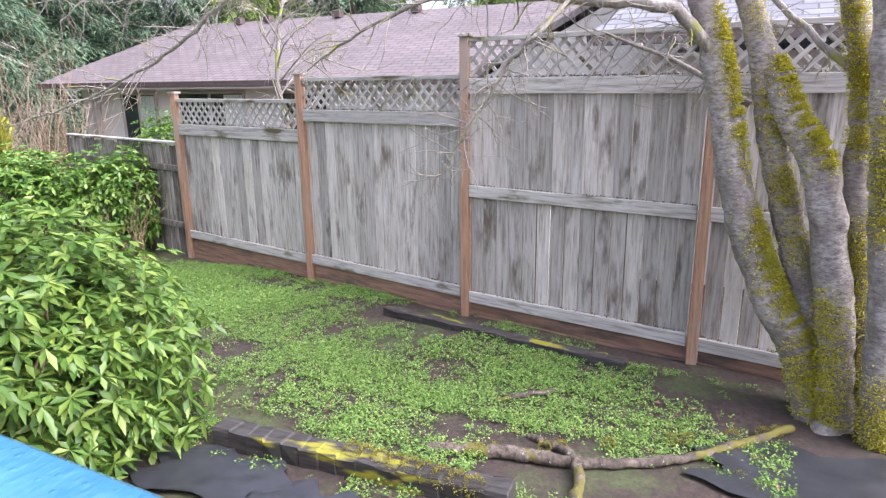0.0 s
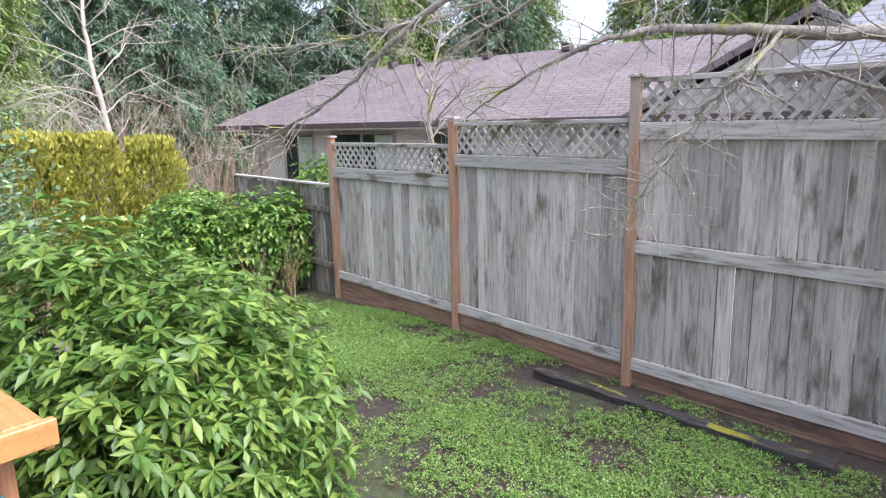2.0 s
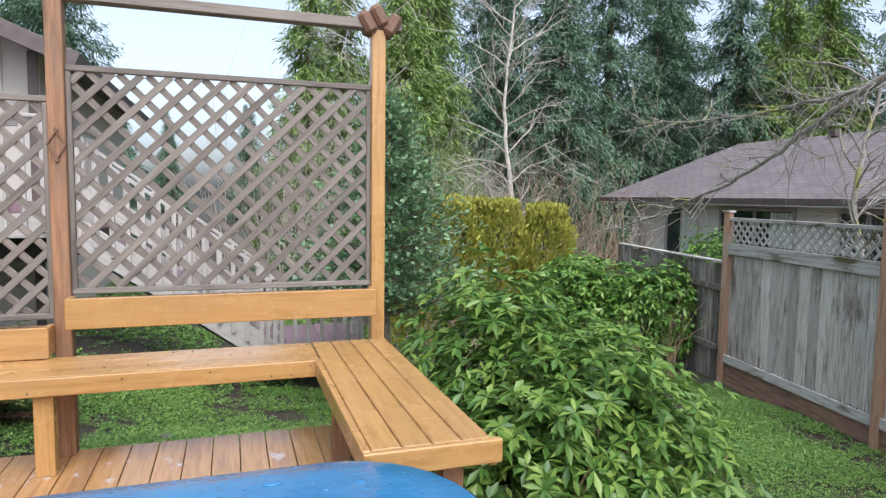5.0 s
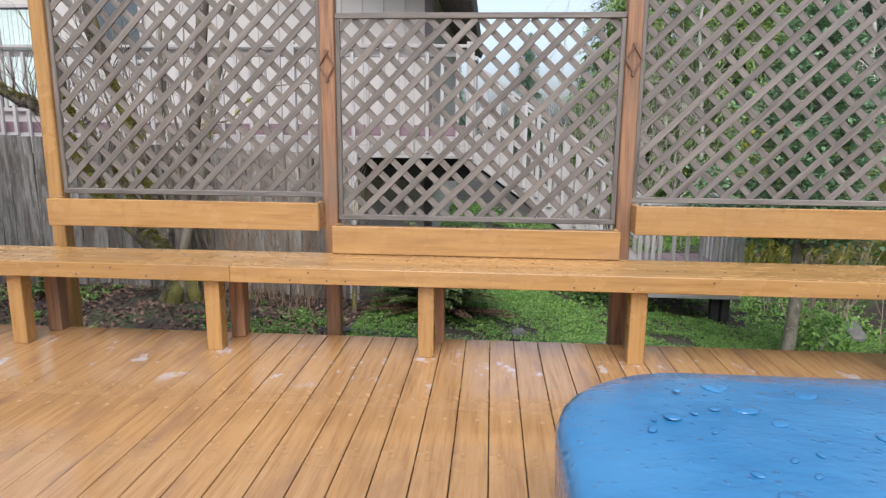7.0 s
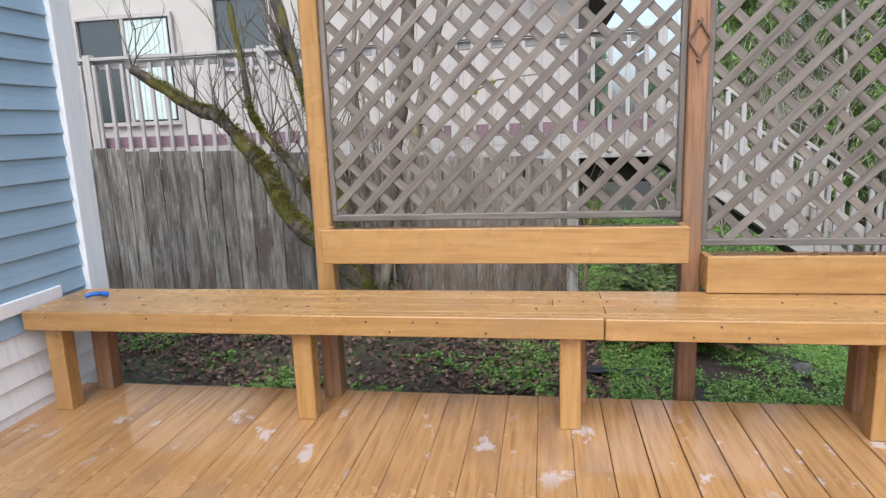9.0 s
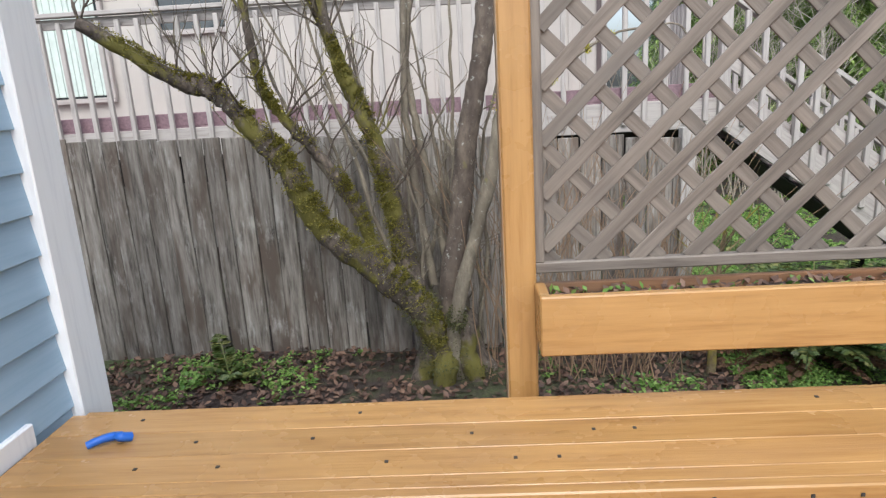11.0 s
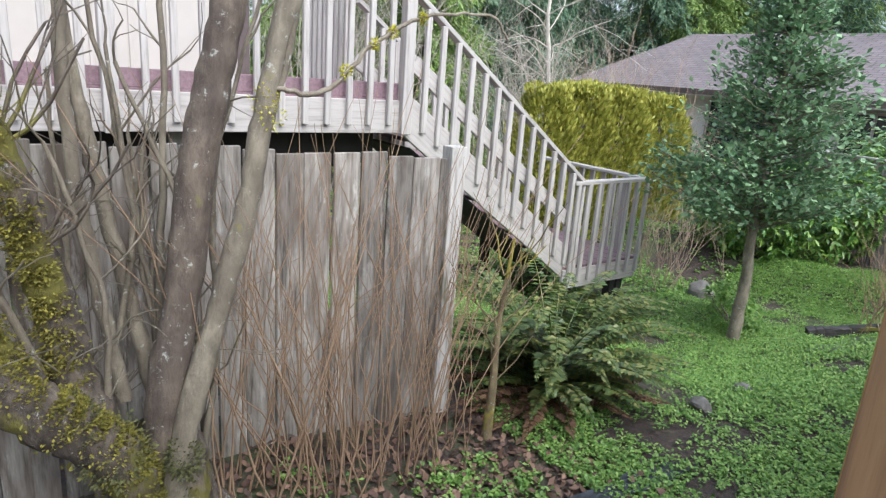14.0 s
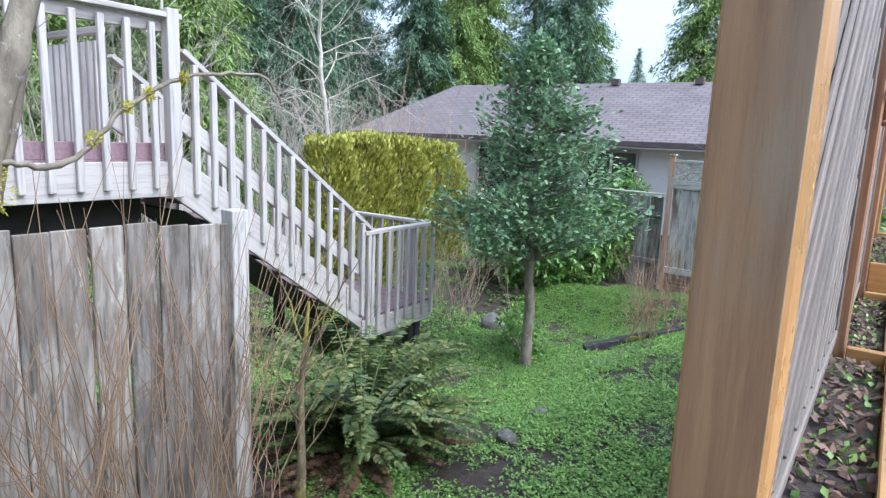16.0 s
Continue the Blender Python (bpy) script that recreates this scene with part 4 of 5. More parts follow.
for pts, r0, r1 in limbs:
    out = t.curve(pts, r0, r1, 7, 0.1, 5, 0.012)
    for q in out[2:]:
        for _ in range(2):
            d = Vector((t.r.uniform(-0.8, 0.8), t.r.uniform(-0.5, 1.0), t.r.uniform(-0.8, 0.6)))
            t.grow(q, d, t.r.uniform(0.15, 0.45), min(0.006, r0 * 0.4), 1 if t.r.random() < 0.75 else 2, 0.8, 0.0, 3, 4, 4, 0.3)
lm = t.done("crown", "twig", ch, "thin lichen-covered bare branches")
r = random.Random(8)


def moss_on(name, seeds, count, parent, spread=0.05, seed=0, mat="moss", size=0.028):
    rr = random.Random(seed)
    pts, ns = [], []
    for _ in range(count):
        c, rad = rr.choice(seeds)
        d = Vector((rr.gauss(0, 1), rr.gauss(0, 1), rr.gauss(0, 1))).normalized()
        pts.append(Vector(c) + d * rad * rr.uniform(0.75, 1.1) + Vector((0, 0, rr.uniform(-spread, spread))))
        ns.append(d + Vector((0, 0, 0.3)))
    return tagged(leaves(name, mat, pts, ns, size, size * 0.6, parent, seed, 0.2), "yellow-green moss tufts", "", "", "stuff")




def moss_strips(name, parent, strips, seed, mat="moss", size=0.018, label="yellow-green moss tufts"):
    """Cushions of moss along one side of limbs: line, radii, stretch from u0 to u1, side, spread, count."""
    rr = random.Random(seed)
    P, N = [], []
    for line, r0, r1, u0, u1, side, spread, count in strips:
        side = Vector(side).normalized()
        lumps = [(rr.uniform(u0, u1), rr.uniform(0.4, 1.0)) for _ in range(max(3, count // 140))]
        for _ in range(count):
            u, big = rr.choice(lumps)
            u = min(max(u + rr.gauss(0, 0.02), 0.0), 0.999)
            k = u * (len(line) - 1)
            i = int(k)
            p = line[i].lerp(line[i + 1], k - i)
            ax = (line[i + 1] - line[i]).normalized()
            d = side + Vector((rr.gauss(0, spread), rr.gauss(0, spread), rr.gauss(0, spread)))
            d = (d - ax * d.dot(ax)).normalized()
            rad = r0 + (r1 - r0) * u
            P.append(p + d * (rad * rr.uniform(0.92, 1.08) + 0.03 * big * rr.random()))
            N.append(d + Vector((rr.gauss(0, 0.5), rr.gauss(0, 0.5), rr.gauss(0.3, 0.5))))
    return tagged(leaves(name, mat, P, N, size, size * 0.6, parent, seed, 0.2), label, "", "", "stuff")


L0, L1, L2, L3, L4 = stem_lines
moss_strips("moss", ch, [(*L0, 0.52, 0.78, (-0.6, -1, 0), 0.35, 5200), (*L0, 0.2, 0.45, (-0.7, -1, 0), 0.4, 6500), (*L0, 0.02, 0.2, (-1, -0.3, 0), 0.6, 4200),
                         (*L1, 0.3, 0.75, (-1, -0.2, 0.2), 0.45, 4200), (*L2, 0.6, 0.98, (-0.7, -0.7, 0.5), 0.45, 6500), (*L2, 0.05, 0.3, (-1, 0.4, 0), 0.5, 4200),
                         (*L3, 0.45, 0.75, (-1, 0.1, 0), 0.6, 5500), (*L3, 0.05, 0.3, (-1, 0.4, 0), 0.5, 3000), (*L4, 0.4, 0.62, (-1, 0.2, 0), 0.5, 3200), (*L4, 0.02, 0.14, (-1, 0, 0.3), 0.6, 3600)], 3)
moss_on("lichen", [(Vector(a).lerp(Vector(b), f), 0.014) for pts, r0, r1 in limbs for a, b in zip(pts[1:], pts[2:]) for f in (0.0, 0.15, 0.4, 0.55, 0.8)], 5200, ch, 0.015, 6, "lichen", 0.013)
# ---- mossy tree by the old fence ----
mt = thing("mossy_tree", pose(0, 0, 0), "bare mossy many-stemmed tree beside the old fence", "tree")
t = Tubes(21)
mstems = [([(-5.75, 2.35, -0.7), (-5.93, 2.15, -0.11), (-6.19, 2.15, 0.22), (-6.58, 2.15, 0.57), (-6.79, 2.15, 1.01), (-7.03, 2.15, 1.31), (-7.19, 2.15, 1.48), (-7.39, 2.15, 1.55), (-7.9, 2.1, 1.9)], 0.13, 0.05),
          ([(-5.8, 2.35, -0.7), (-5.95, 2.3, -0.16), (-6.07, 2.3, 0.27), (-6.15, 2.3, 0.75), (-6.23, 2.3, 1.11), (-6.35, 2.3, 1.42), (-6.46, 2.3, 1.78), (-6.6, 2.2, 2.5)], 0.10, 0.055),
          ([(-6.15, 2.2, 0.2), (-6.28, 2.25, 0.43), (-6.37, 2.25, 0.67), (-6.54, 2.25, 0.98), (-6.78, 2.25, 1.27), (-6.91, 2.25, 1.51), (-6.95, 2.25, 1.9), (-7.0, 2.2, 2.4)], 0.06, 0.03),
          ([(-6.23, 2.3, 1.11), (-6.3, 2.32, 1.35), (-6.39, 2.3, 1.52), (-6.5, 2.3, 1.85), (-6.7, 2.3, 2.3)], 0.06, 0.035)]
mlines = [(t.curve(pts, r0 * 0.78, r1 * 0.8, 16, 0.05, 12, 0.007, 0.34), r0 * 0.78, r1 * 0.8) for pts, r0, r1 in mstems]
for a in range(7):
    w = a * 0.9
    t.curve([(-5.8, 2.3, -0.1), (-5.8 + 0.16 * math.cos(w), 2.3 + 0.16 * math.sin(w), -0.35), (-5.8 + 0.34 * math.cos(w), 2.3 + 0.3 * math.sin(w), -0.72)], 0.12, 0.05, 12, 0.08, 7, 0.008, 0.4)
t.done("trunk", "mossbark", mt)
t = Tubes(22)
for pts, r0, r1 in [([(-5.75, 2.3, -0.7), (-5.8, 2.2, 0.0), (-5.7, 2.2, 0.6), (-5.62, 2.2, 1.14), (-5.53, 2.2, 1.52), (-5.48, 2.2, 1.9), (-5.4, 2.2, 2.6)], 0.075, 0.055)]:
    t.curve(pts, r0, r1, 14, 0.03, 10, 0.004, 0.15)
t.done("dark_stem", "darkbark", mt, "dark straight stem")
t = Tubes(23)
for pts, r0, r1 in [([(-5.72, 2.2, -0.7), (-5.78, 2.12, -0.2), (-5.63, 2.12, 0.4), (-5.48, 2.12, 0.93), (-5.39, 2.12, 1.39), (-5.28, 2.12, 1.8), (-5.1, 2.1, 2.4)], 0.05, 0.035),
                    ([(-5.9, 2.35, 0.1), (-5.98, 2.4, 0.7), (-6.02, 2.4, 1.2), (-6.0, 2.4, 1.8), (-5.95, 2.4, 2.4)], 0.03, 0.02),
                    ([(-5.75, 2.4, -0.1), (-5.85, 2.45, 0.5), (-5.95, 2.45, 1.1), (-6.0, 2.45, 1.6), (-5.9, 2.4, 2.2)], 0.035, 0.02),
                    ([(-5.4, 2.1, 1.35), (-5.19, 2.1, 1.34), (-4.98, 2.1, 1.53), (-4.76, 2.1, 1.65), (-4.42, 2.1, 1.69), (-4.3, 2.1, 1.6)], 0.011, 0.005),
                    ([(-5.46, 2.12, 1.0), (-5.32, 2.12, 1.5), (-5.25, 2.1, 2.0)], 0.02, 0.012)]:
    t.curve(pts, r0, r1, 10, 0.03, 9, 0.006, 0.18)
for i in range(17):
    x0, lean, h = -5.82 + t.r.uniform(-0.2, 0.25), t.r.gauss(-0.12, 0.3), t.r.uniform(1.5, 3.0)
    y0, z0 = 2.35 + t.r.uniform(-0.12, 0.2), -0.55
    line = t.curve([(x0, y0, z0), (x0 + lean * h * 0.3, y0 + t.r.uniform(-0.05, 0.05), z0 + h * 0.33), (x0 + lean * h * 0.55 + t.r.gauss(0, 0.07), y0, z0 + h * 0.66), (x0 + lean * h * 0.8, y0, z0 + h)], t.r.uniform(0.012, 0.026), 0.007, 6, 0.03, 7, 0.008, 0.2)
    for q in line[6::3]:
        t.grow(q, (t.r.uniform(-0.8, 0.8), t.r.uniform(-0.5, 0.3), 0.7), t.r.uniform(0.12, 0.4), 0.005, 1, 0.7, 0.1, 2, 4, 4, 0.3)
t.done("pale_stem", "greybark", mt, "pale grey-green stems")
moss_on("branch_moss", [((-4.98, 2.1, 1.53), 0.014), ((-4.9, 2.1, 1.58), 0.014), ((-4.76, 2.1, 1.65), 0.014), ((-5.1, 2.1, 1.42), 0.018), ((-5.42, 2.1, 1.3), 0.05), ((-5.4, 2.1, 1.25), 0.05)], 700, mt, 0.01, 8, "moss", 0.013)
t = Tubes(24)
rr = t.r
for pts, r0, r1 in mstems:
    for q in pts[3:]:
        for _ in range(4):
            t.grow(q, (rr.uniform(-0.9, 0.6), rr.uniform(-0.4, 0.4), rr.uniform(0.2, 1.2)), rr.uniform(0.25, 0.6), 0.008, 2, 0.7, 0.3, 2, 4, 4, 0.25)
t.done("crown", "darktwig", mt, "bare lichened twigs")
L0, L1, L2, L3 = mlines
moss_strips("moss", mt, [(*L0, 0.08, 0.55, (0.35, -0.4, 1), 0.5, 8500), (*L0, 0.5, 0.95, (0.3, -0.3, 1), 0.5, 3600), (*L1, 0.05, 0.6, (-0.4, -1, 0.2), 0.5, 3600),
                         (*L2, 0.1, 0.9, (0.3, -0.5, 0.6), 0.5, 3600), (*L3, 0.1, 0.9, (0.4, -0.7, 0.3), 0.5, 3000)], 5, "mossdark2", 0.016)
moss_on("stump_moss", [((-5.98, 2.12, 0.02), 0.12), ((-6.1, 2.15, 0.16), 0.09), ((-5.85, 2.1, -0.3), 0.15), ((-5.62, 2.1, -0.52), 0.12), ((-5.75, 2.08, -0.05), 0.06)], 3600, mt, 0.03, 9, "mossdark", 0.017)

# ---- brush of thin upright stems along the old fence ----
br = thing("brown_brush", pose(0, 0, 0), "thicket of thin bare red-brown upright stems", "bush")
t = Tubes(31)
for i in range(115):
    x, y = t.r.uniform(-5.6, -4.25), t.r.uniform(2.05, 2.55)
    h = t.r.uniform(0.8, 1.95)
    z = ground_z(x, y)
    lean = t.r.gauss(0, 0.33) + (x + 5.1) * 0.12
    t.curve([(x, y, z), (x + lean * 0.4 * h, y + t.r.gauss(0, 0.04), z + h * 0.5), (x + lean * h + t.r.gauss(0, 0.06), y + t.r.gauss(0, 0.08), z + h)], t.r.uniform(0.0025, 0.0065), 0.0012, 4, 0, 5, 0.012)
    if t.r.random() < 0.4:
        t.grow((x + lean * 0.4 * h, y, z + h * 0.5), (t.r.uniform(-0.5, 0.5), t.r.uniform(-0.4, 0.2), 1), 0.6, 0.003, 1, 0.5, 0.2, 2, 3, 3, 0.2)
tagged(t.done("thicket", "brush", br), "thin bare stems", "", "", "stuff")

# ---- rhododendron, laurel, holly ----


def leafy(name, label, cat, lobes, whorls, per, ln, wd, mat, seed, droop=0.15, stem_mat="greybark", stem=None, inside=0.35, upb=0.35):
    """A shrub of leaf rosettes spread over several overlapping lobes, with stems inside."""
    o = thing(name, pose(0, 0, 0), label, cat)
    r = random.Random(seed)
    P, D = [], []
    tot = sum(l[3] * l[4] for l in lobes)
    t = Tubes(seed)
    for cx, cy, cz, rx, rz in lobes:
        n = int(whorls * rx * rz / tot)
        gz = ground_z(cx, cy)
        for _ in range(max(4, n // 40)):
            a = r.uniform(0, 6.28)
            e = (cx + rx * 0.75 * math.cos(a), cy + rx * 0.75 * math.sin(a), cz + r.uniform(-0.2, 0.6) * rz)
            t.curve([(stem[0], stem[1], ground_z(*stem)) if stem else (cx, cy, gz - 0.05), ((cx + e[0]) / 2, (cy + e[1]) / 2, (e[2] + gz) / 2), e], 0.018, 0.005, 5, 0.1, 3, 0.01)
        for _ in range(n):
            d = Vector((r.gauss(0, 1), r.gauss(0, 1), r.gauss(0.15, 1))).normalized()
            f = r.uniform(1 - inside, 1.06) * (1 + 0.12 * math.sin(d.x * 7 + cx * 9) * math.cos(d.z * 6 + d.y * 5))
            c = Vector((cx + d.x * rx * f, cy + d.y * rx * f, cz + d.z * rz * f))
            if c.z < ground_z(c.x, c.y) + 0.03:
                continue
            ax = (d + Vector((0, 0, upb)) + Vector([r.uniform(-0.3, 0.3) for _ in range(3)])).normalized()
            u = ax.cross(Vector((0.3, 0.5, 0.8))).normalized()
            v = ax.cross(u)
            a0 = r.uniform(0, 6.28)
            for k in range(per):
                a = a0 + k * 6.283 / per + r.uniform(-0.25, 0.25)
                P.append(c)
                D.append((u * math.cos(a) + v * math.sin(a)) + ax * r.uniform(0.05, 0.6))
    t.done("stem_cluster", stem_mat, o, "brown woody stems")
    leaves("crown", mat, P, D, ln, wd, o, seed, droop, 0.3)
    return o


leafy("rhododendron", "large leafy green rhododendron bush beside the deck", "bush",
      [(1.25, -0.55, -0.25, 0.92, 0.92), (0.85, 0.05, 0.02, 0.72, 0.95), (1.5, -0.9, -0.45, 0.62, 0.72), (0.7, -0.9, -0.35, 0.6, 0.78), (1.05, -1.15, -0.5, 0.5, 0.5), (1.55, -0.1, -0.2, 0.6, 0.72)], 3000, 8, 0.115, 0.039, "rhodo", 41, 0.3, "brush", None, 0.5, 0.45)
leafy("laurel_bush", "glossy dark green laurel bush by the fence", "bush",
      [(5.45, 4.9, -0.55, 0.85, 0.95), (4.7, 5.4, -0.5, 0.8, 0.95), (5.7, 4.4, -0.4, 0.55, 0.8), (5.0, 6.0, -0.6, 0.9, 1.0)], 2600, 6, 0.12, 0.055, "laurel", 42, 0.2)
leafy("rounded_shrub", "clipped rounded green shrub behind the fence", "bush", [(6.7, 4.5, 0.1, 0.62, 0.85)], 900, 7, 0.07, 0.035, "laurel", 43)
hol = thing("holly_tree", NEXT, "young dark holly tree with a conical crown", "tree")
t = Tubes(44)
hz = (ground_z(0.91, 3.51) - 1.46) / 1.27 + 1.46
t.curve([(-0.6, 2.74, hz - 0.05), (-0.58, 2.74, hz + 0.6), (-0.62, 2.75, 0.5), (-0.6, 2.75, 1.4), (-0.6, 2.75, 2.3)], 0.065, 0.012, 9, 0.05, 5, 0.008)
r = t.r
P, D = [], []
for i in range(190):
    z = 0.26 + 2.06 * r.random() ** 1.2
    f = (z - 0.1) / 2.25
    rad = (0.98 * (1 - f) ** 0.75 + 0.06) * (0.75 if f < 0.08 else 1.0) * r.uniform(0.65, 1.12)
    a = r.uniform(0, 6.28)
    p0 = Vector((-0.6, 2.75, z))
    d = Vector((math.cos(a), math.sin(a), 0.35))
    e = p0 + d * rad
    t.tube([p0, (p0 + e) / 2 + Vector((0, 0, -0.02)), e], 0.012, 0.003, 4)
    for _ in range(int(26 + 68 * rad)):
        s = r.uniform(0.25, 1.05)
        P.append(p0 + d * rad * s + Vector([r.gauss(0, 0.07) for _ in range(3)]))
        D.append(d + Vector([r.gauss(0, 0.7) for _ in range(3)]))
t.done("trunk", "greybark", hol, "slim grey trunk")
leaves("crown", "holly", P, D, 0.062, 0.04, hol, 44)
leafy("yellow_green_weed", "small bright yellow-green leafy plant under the holly", "plant", [(1.35, 3.75, -1.2, 0.33, 0.33), (1.75, 4.2, -1.25, 0.25, 0.25)], 120, 7, 0.09, 0.04, "weed", 45)

# ---- fern ----


def fern(at, n, size, seed, label):
    o = thing("sword_fern", pose(*at), label, "fern")
    r = random.Random(seed)
    for tag, cnt, mat, upz in (("fronds", n, "fern", (0.5, 1.9)), ("dead_fronds", n // 5, "deadfern", (0.05, 0.4))):
        P, D, W, t = [], [], [], Tubes(seed)
        for _ in range(cnt):
            a = r.uniform(0, 6.283)
            L = size * r.uniform(0.7, 1.1)
            up = r.uniform(*upz)
            d = Vector((math.cos(a), math.sin(a), 0))
            side = Vector((-d.y, d.x, 0))
            line = []
            for i in range(37):
                s = i / 36
                p = d * L * s * 0.85 + Vector((0, 0, L * up * (s - 0.62 * s * s)))
                line.append(p)
                if i > 3:
                    w = 0.078 * min(1.0, 0.35 + s * 2.2) * min(1.0, (1.04 - s) * 2.4)
                    along = (line[-1] - line[-2]).normalized()
                    for sg in (-1, 1):
                        P.append(p)
                        D.append(side * sg + along * 0.3 + Vector((0, 0, -0.12 - r.random() * 0.15)))
                        W.append((w,))
            t.tube(line[::3] + [line[-1]], 0.006, 0.002, 4)
        tagged(leaves(tag, mat, P, D, np.array(W), 0.034, o, seed), "green arching fronds" if tag == "fronds" else "brown dead fronds", "", "", "stuff")
        tagged(t.done("frond_rib", mat, o), "", "", "", "stuff")


fern((-3.2, 2.6, ground_z(-3.2, 2.6)), 115, 1.05, 51, "large sword fern with arching green and brown fronds")
fern((-7.4, 2.3, ground_z(-7.4, 2.3)), 6, 0.35, 52, "small young green fern by the old fence")
sp = thing("bare_sapling", pose(0, 0, 0), "small bare sapling with mossy yellow bark", "sapling")
t = Tubes(53)
gz = ground_z(-4.03, 2.28)
tk = Tubes(54)
tk.curve([(-4.03, 2.28, gz), (-4.02, 2.28, gz + 0.35), (-4.0, 2.3, gz + 0.75), (-3.95, 2.3, gz + 1.2)], 0.032, 0.008, 8, 0.1, 4)
for z in (0.35, 0.55, 0.7, 0.85, 1.0):
    for _ in range(2):
        t.grow((-4.01, 2.29, gz + z), (t.r.uniform(-0.8, 0.8), t.r.uniform(-0.8, 0.5), 0.8), 0.4, 0.006, 1, 0.5, 0.2, 2, 4, 4, 0.2)
tk.done("trunk", "yellowbark", sp)
tagged(t.done("crown", "yellowbark", sp), "thin bare twigs", "", "", "stuff")


def bare_bush(name, label, at, r, h, n, mat, seed, rad=0.008, depth=2, kids=3, spread=0.6):
    o = thing(name, pose(0, 0, 0), label, "bush")
    t = Tubes(seed)
    for _ in range(n):
        x, y = at[0] + t.r.gauss(0, r * 0.35), at[1] + t.r.gauss(0, r * 0.35)
        t.grow((x, y, ground_z(x, y) - 0.02), (t.r.gauss(0, 0.35) * r / h, t.r.gauss(0, 0.35) * r / h, 1), h * t.r.uniform(0.5, 0.8), rad, depth, spread, 0.25, kids, 4, 4, 0.2)
    tagged(t.done("thicket", mat, o), "", "", "", "stuff")
    return o


bare_bush("bare_shrub", "low bare twiggy shrub in dark soil", (2.8, 2.5), 0.6, 1.1, 26, "brush", 61)
bare_bush("bare_shrub", "bare twiggy shrub beside the fence", (4.5, 2.9), 0.7, 1.2, 9, "brush", 62)
bare_bush("bare_shrub", "bare grey shrub below the hedge", (2.3, 5.6), 0.8, 1.4, 22, "tan", 63)
bare_bush("bare_shrub", "large tan bare bush beside the bungalow", (7.6, 11.5), 2.4, 3.4, 60, "tan", 64, 0.014)
bare_bush("bare_shrub", "tangled bare bush behind the hedge", (4.6, 12.0), 2.5, 4.0, 46, "paletan", 65, 0.016)
bare_bush("bare_shrub", "reddish bare bush beside the bungalow", (8.4, 9.8), 1.3, 2.2, 40, "brush", 66, 0.010)
bare_bush("bare_shrub", "tangled pale bare thicket behind the stairs", (0.8, 14.0), 3.0, 5.0, 46, "paletan", 67, 0.018)


def bare_tree(label, at, h, mat, seed, rad=0.11):
    o = thing("bare_tree", pose(0, 0, 0), label, "tree", "bare trees")
    t = Tubes(seed)
    z = ground_z(*at)
    trunk = Tubes(seed + 500)
    line = trunk.curve([(at[0], at[1], z - 0.1), (at[0] + 0.15, at[1], z + h * 0.3), (at[0] - 0.1, at[1] + 0.1, z + h * 0.65), (at[0] + 0.1, at[1], z + h)], rad, rad * 0.25, 8, 0.05, 7, 0.02)
    trunk.done("trunk", mat, o)
    for q in line[4:]:
        for _ in range(2):
            a = t.r.uniform(0, 6.28)
            t.grow(q, (math.cos(a), math.sin(a), 0.75), h * t.r.uniform(0.12, 0.24), rad * 0.2, 3, 0.6, -0.12, 3, 5, 4, 0.22)
    t.done("crown", mat, o, "bare spreading branches")


bare_tree("tall pale bare birch tree behind the hedge", (7.0, 13.5), 8.5, "paletwig", 71, 0.10)
bare_tree("tall pale bare tree behind the stairs", (3.2, 15.0), 9.0, "paletwig", 72, 0.08)
bare_tree("mossy bare tree behind the tall fence", (7.0, 2.05), 4.2, "twig", 73, 0.08)

# ---- hedge ----
for i, (x, y, top, rad) in enumerate(((2.7, 8.9, 1.22, 0.75), (3.6, 8.8, 1.3, 0.8), (4.6, 8.7, 1.25, 0.8), (5.7, 8.5, 1.15, 0.72))):
    o = thing("arborvitae", pose(0, 0, 0), "clipped golden-green arborvitae hedge shrub", "hedge", "hedge shrubs")
    r = random.Random(80 + i)
    z0 = ground_z(x, y)
    P, D = [], []
    for _ in range(6500):
        a, z = r.uniform(0, 6.283), z0 + (top - z0) * (1 - (1 - r.random()) ** 1.2)
        f = (z - z0) / (top - z0)
        rr = 0.88 * rad * (1 - max(0, f - 0.75) * 2.0) * (1 + 0.1 * math.sin(a * 5 + z * 4) + 0.12 * noise.noise((math.cos(a) * 2.5 + x, math.sin(a) * 2.5, z * 2.2))) * r.uniform(0.72, 1.06)
        P.append((x + rr * math.cos(a), y + rr * math.sin(a), z + r.uniform(-0.04, 0.05)))
        D.append((math.cos(a) * 0.6 + r.gauss(0, 0.25), math.sin(a) * 0.6 + r.gauss(0, 0.25), 0.9))
    for _ in range(1500):
        a, q = r.uniform(0, 6.283), math.sqrt(r.random()) * rad * 0.62
        P.append((x + q * math.cos(a), y + q * math.sin(a), top - 0.05 + r.uniform(-0.08, 0.12) + 0.1 * noise.noise((x + q * math.cos(a) * 3, q * math.sin(a) * 3, 0))))
        D.append((r.gauss(0, 0.3), r.gauss(0, 0.3), 1))
    t = Tubes(80 + i)
    t.tube([(x, y, z0), (x, y, top - 0.2)], 0.09, 0.04, 7)
    t.done("trunk", "mossbark", o)
    leaves("crown", "hedge", P, D, 0.12, 0.05, o, 80 + i)

# ---- conifers ----


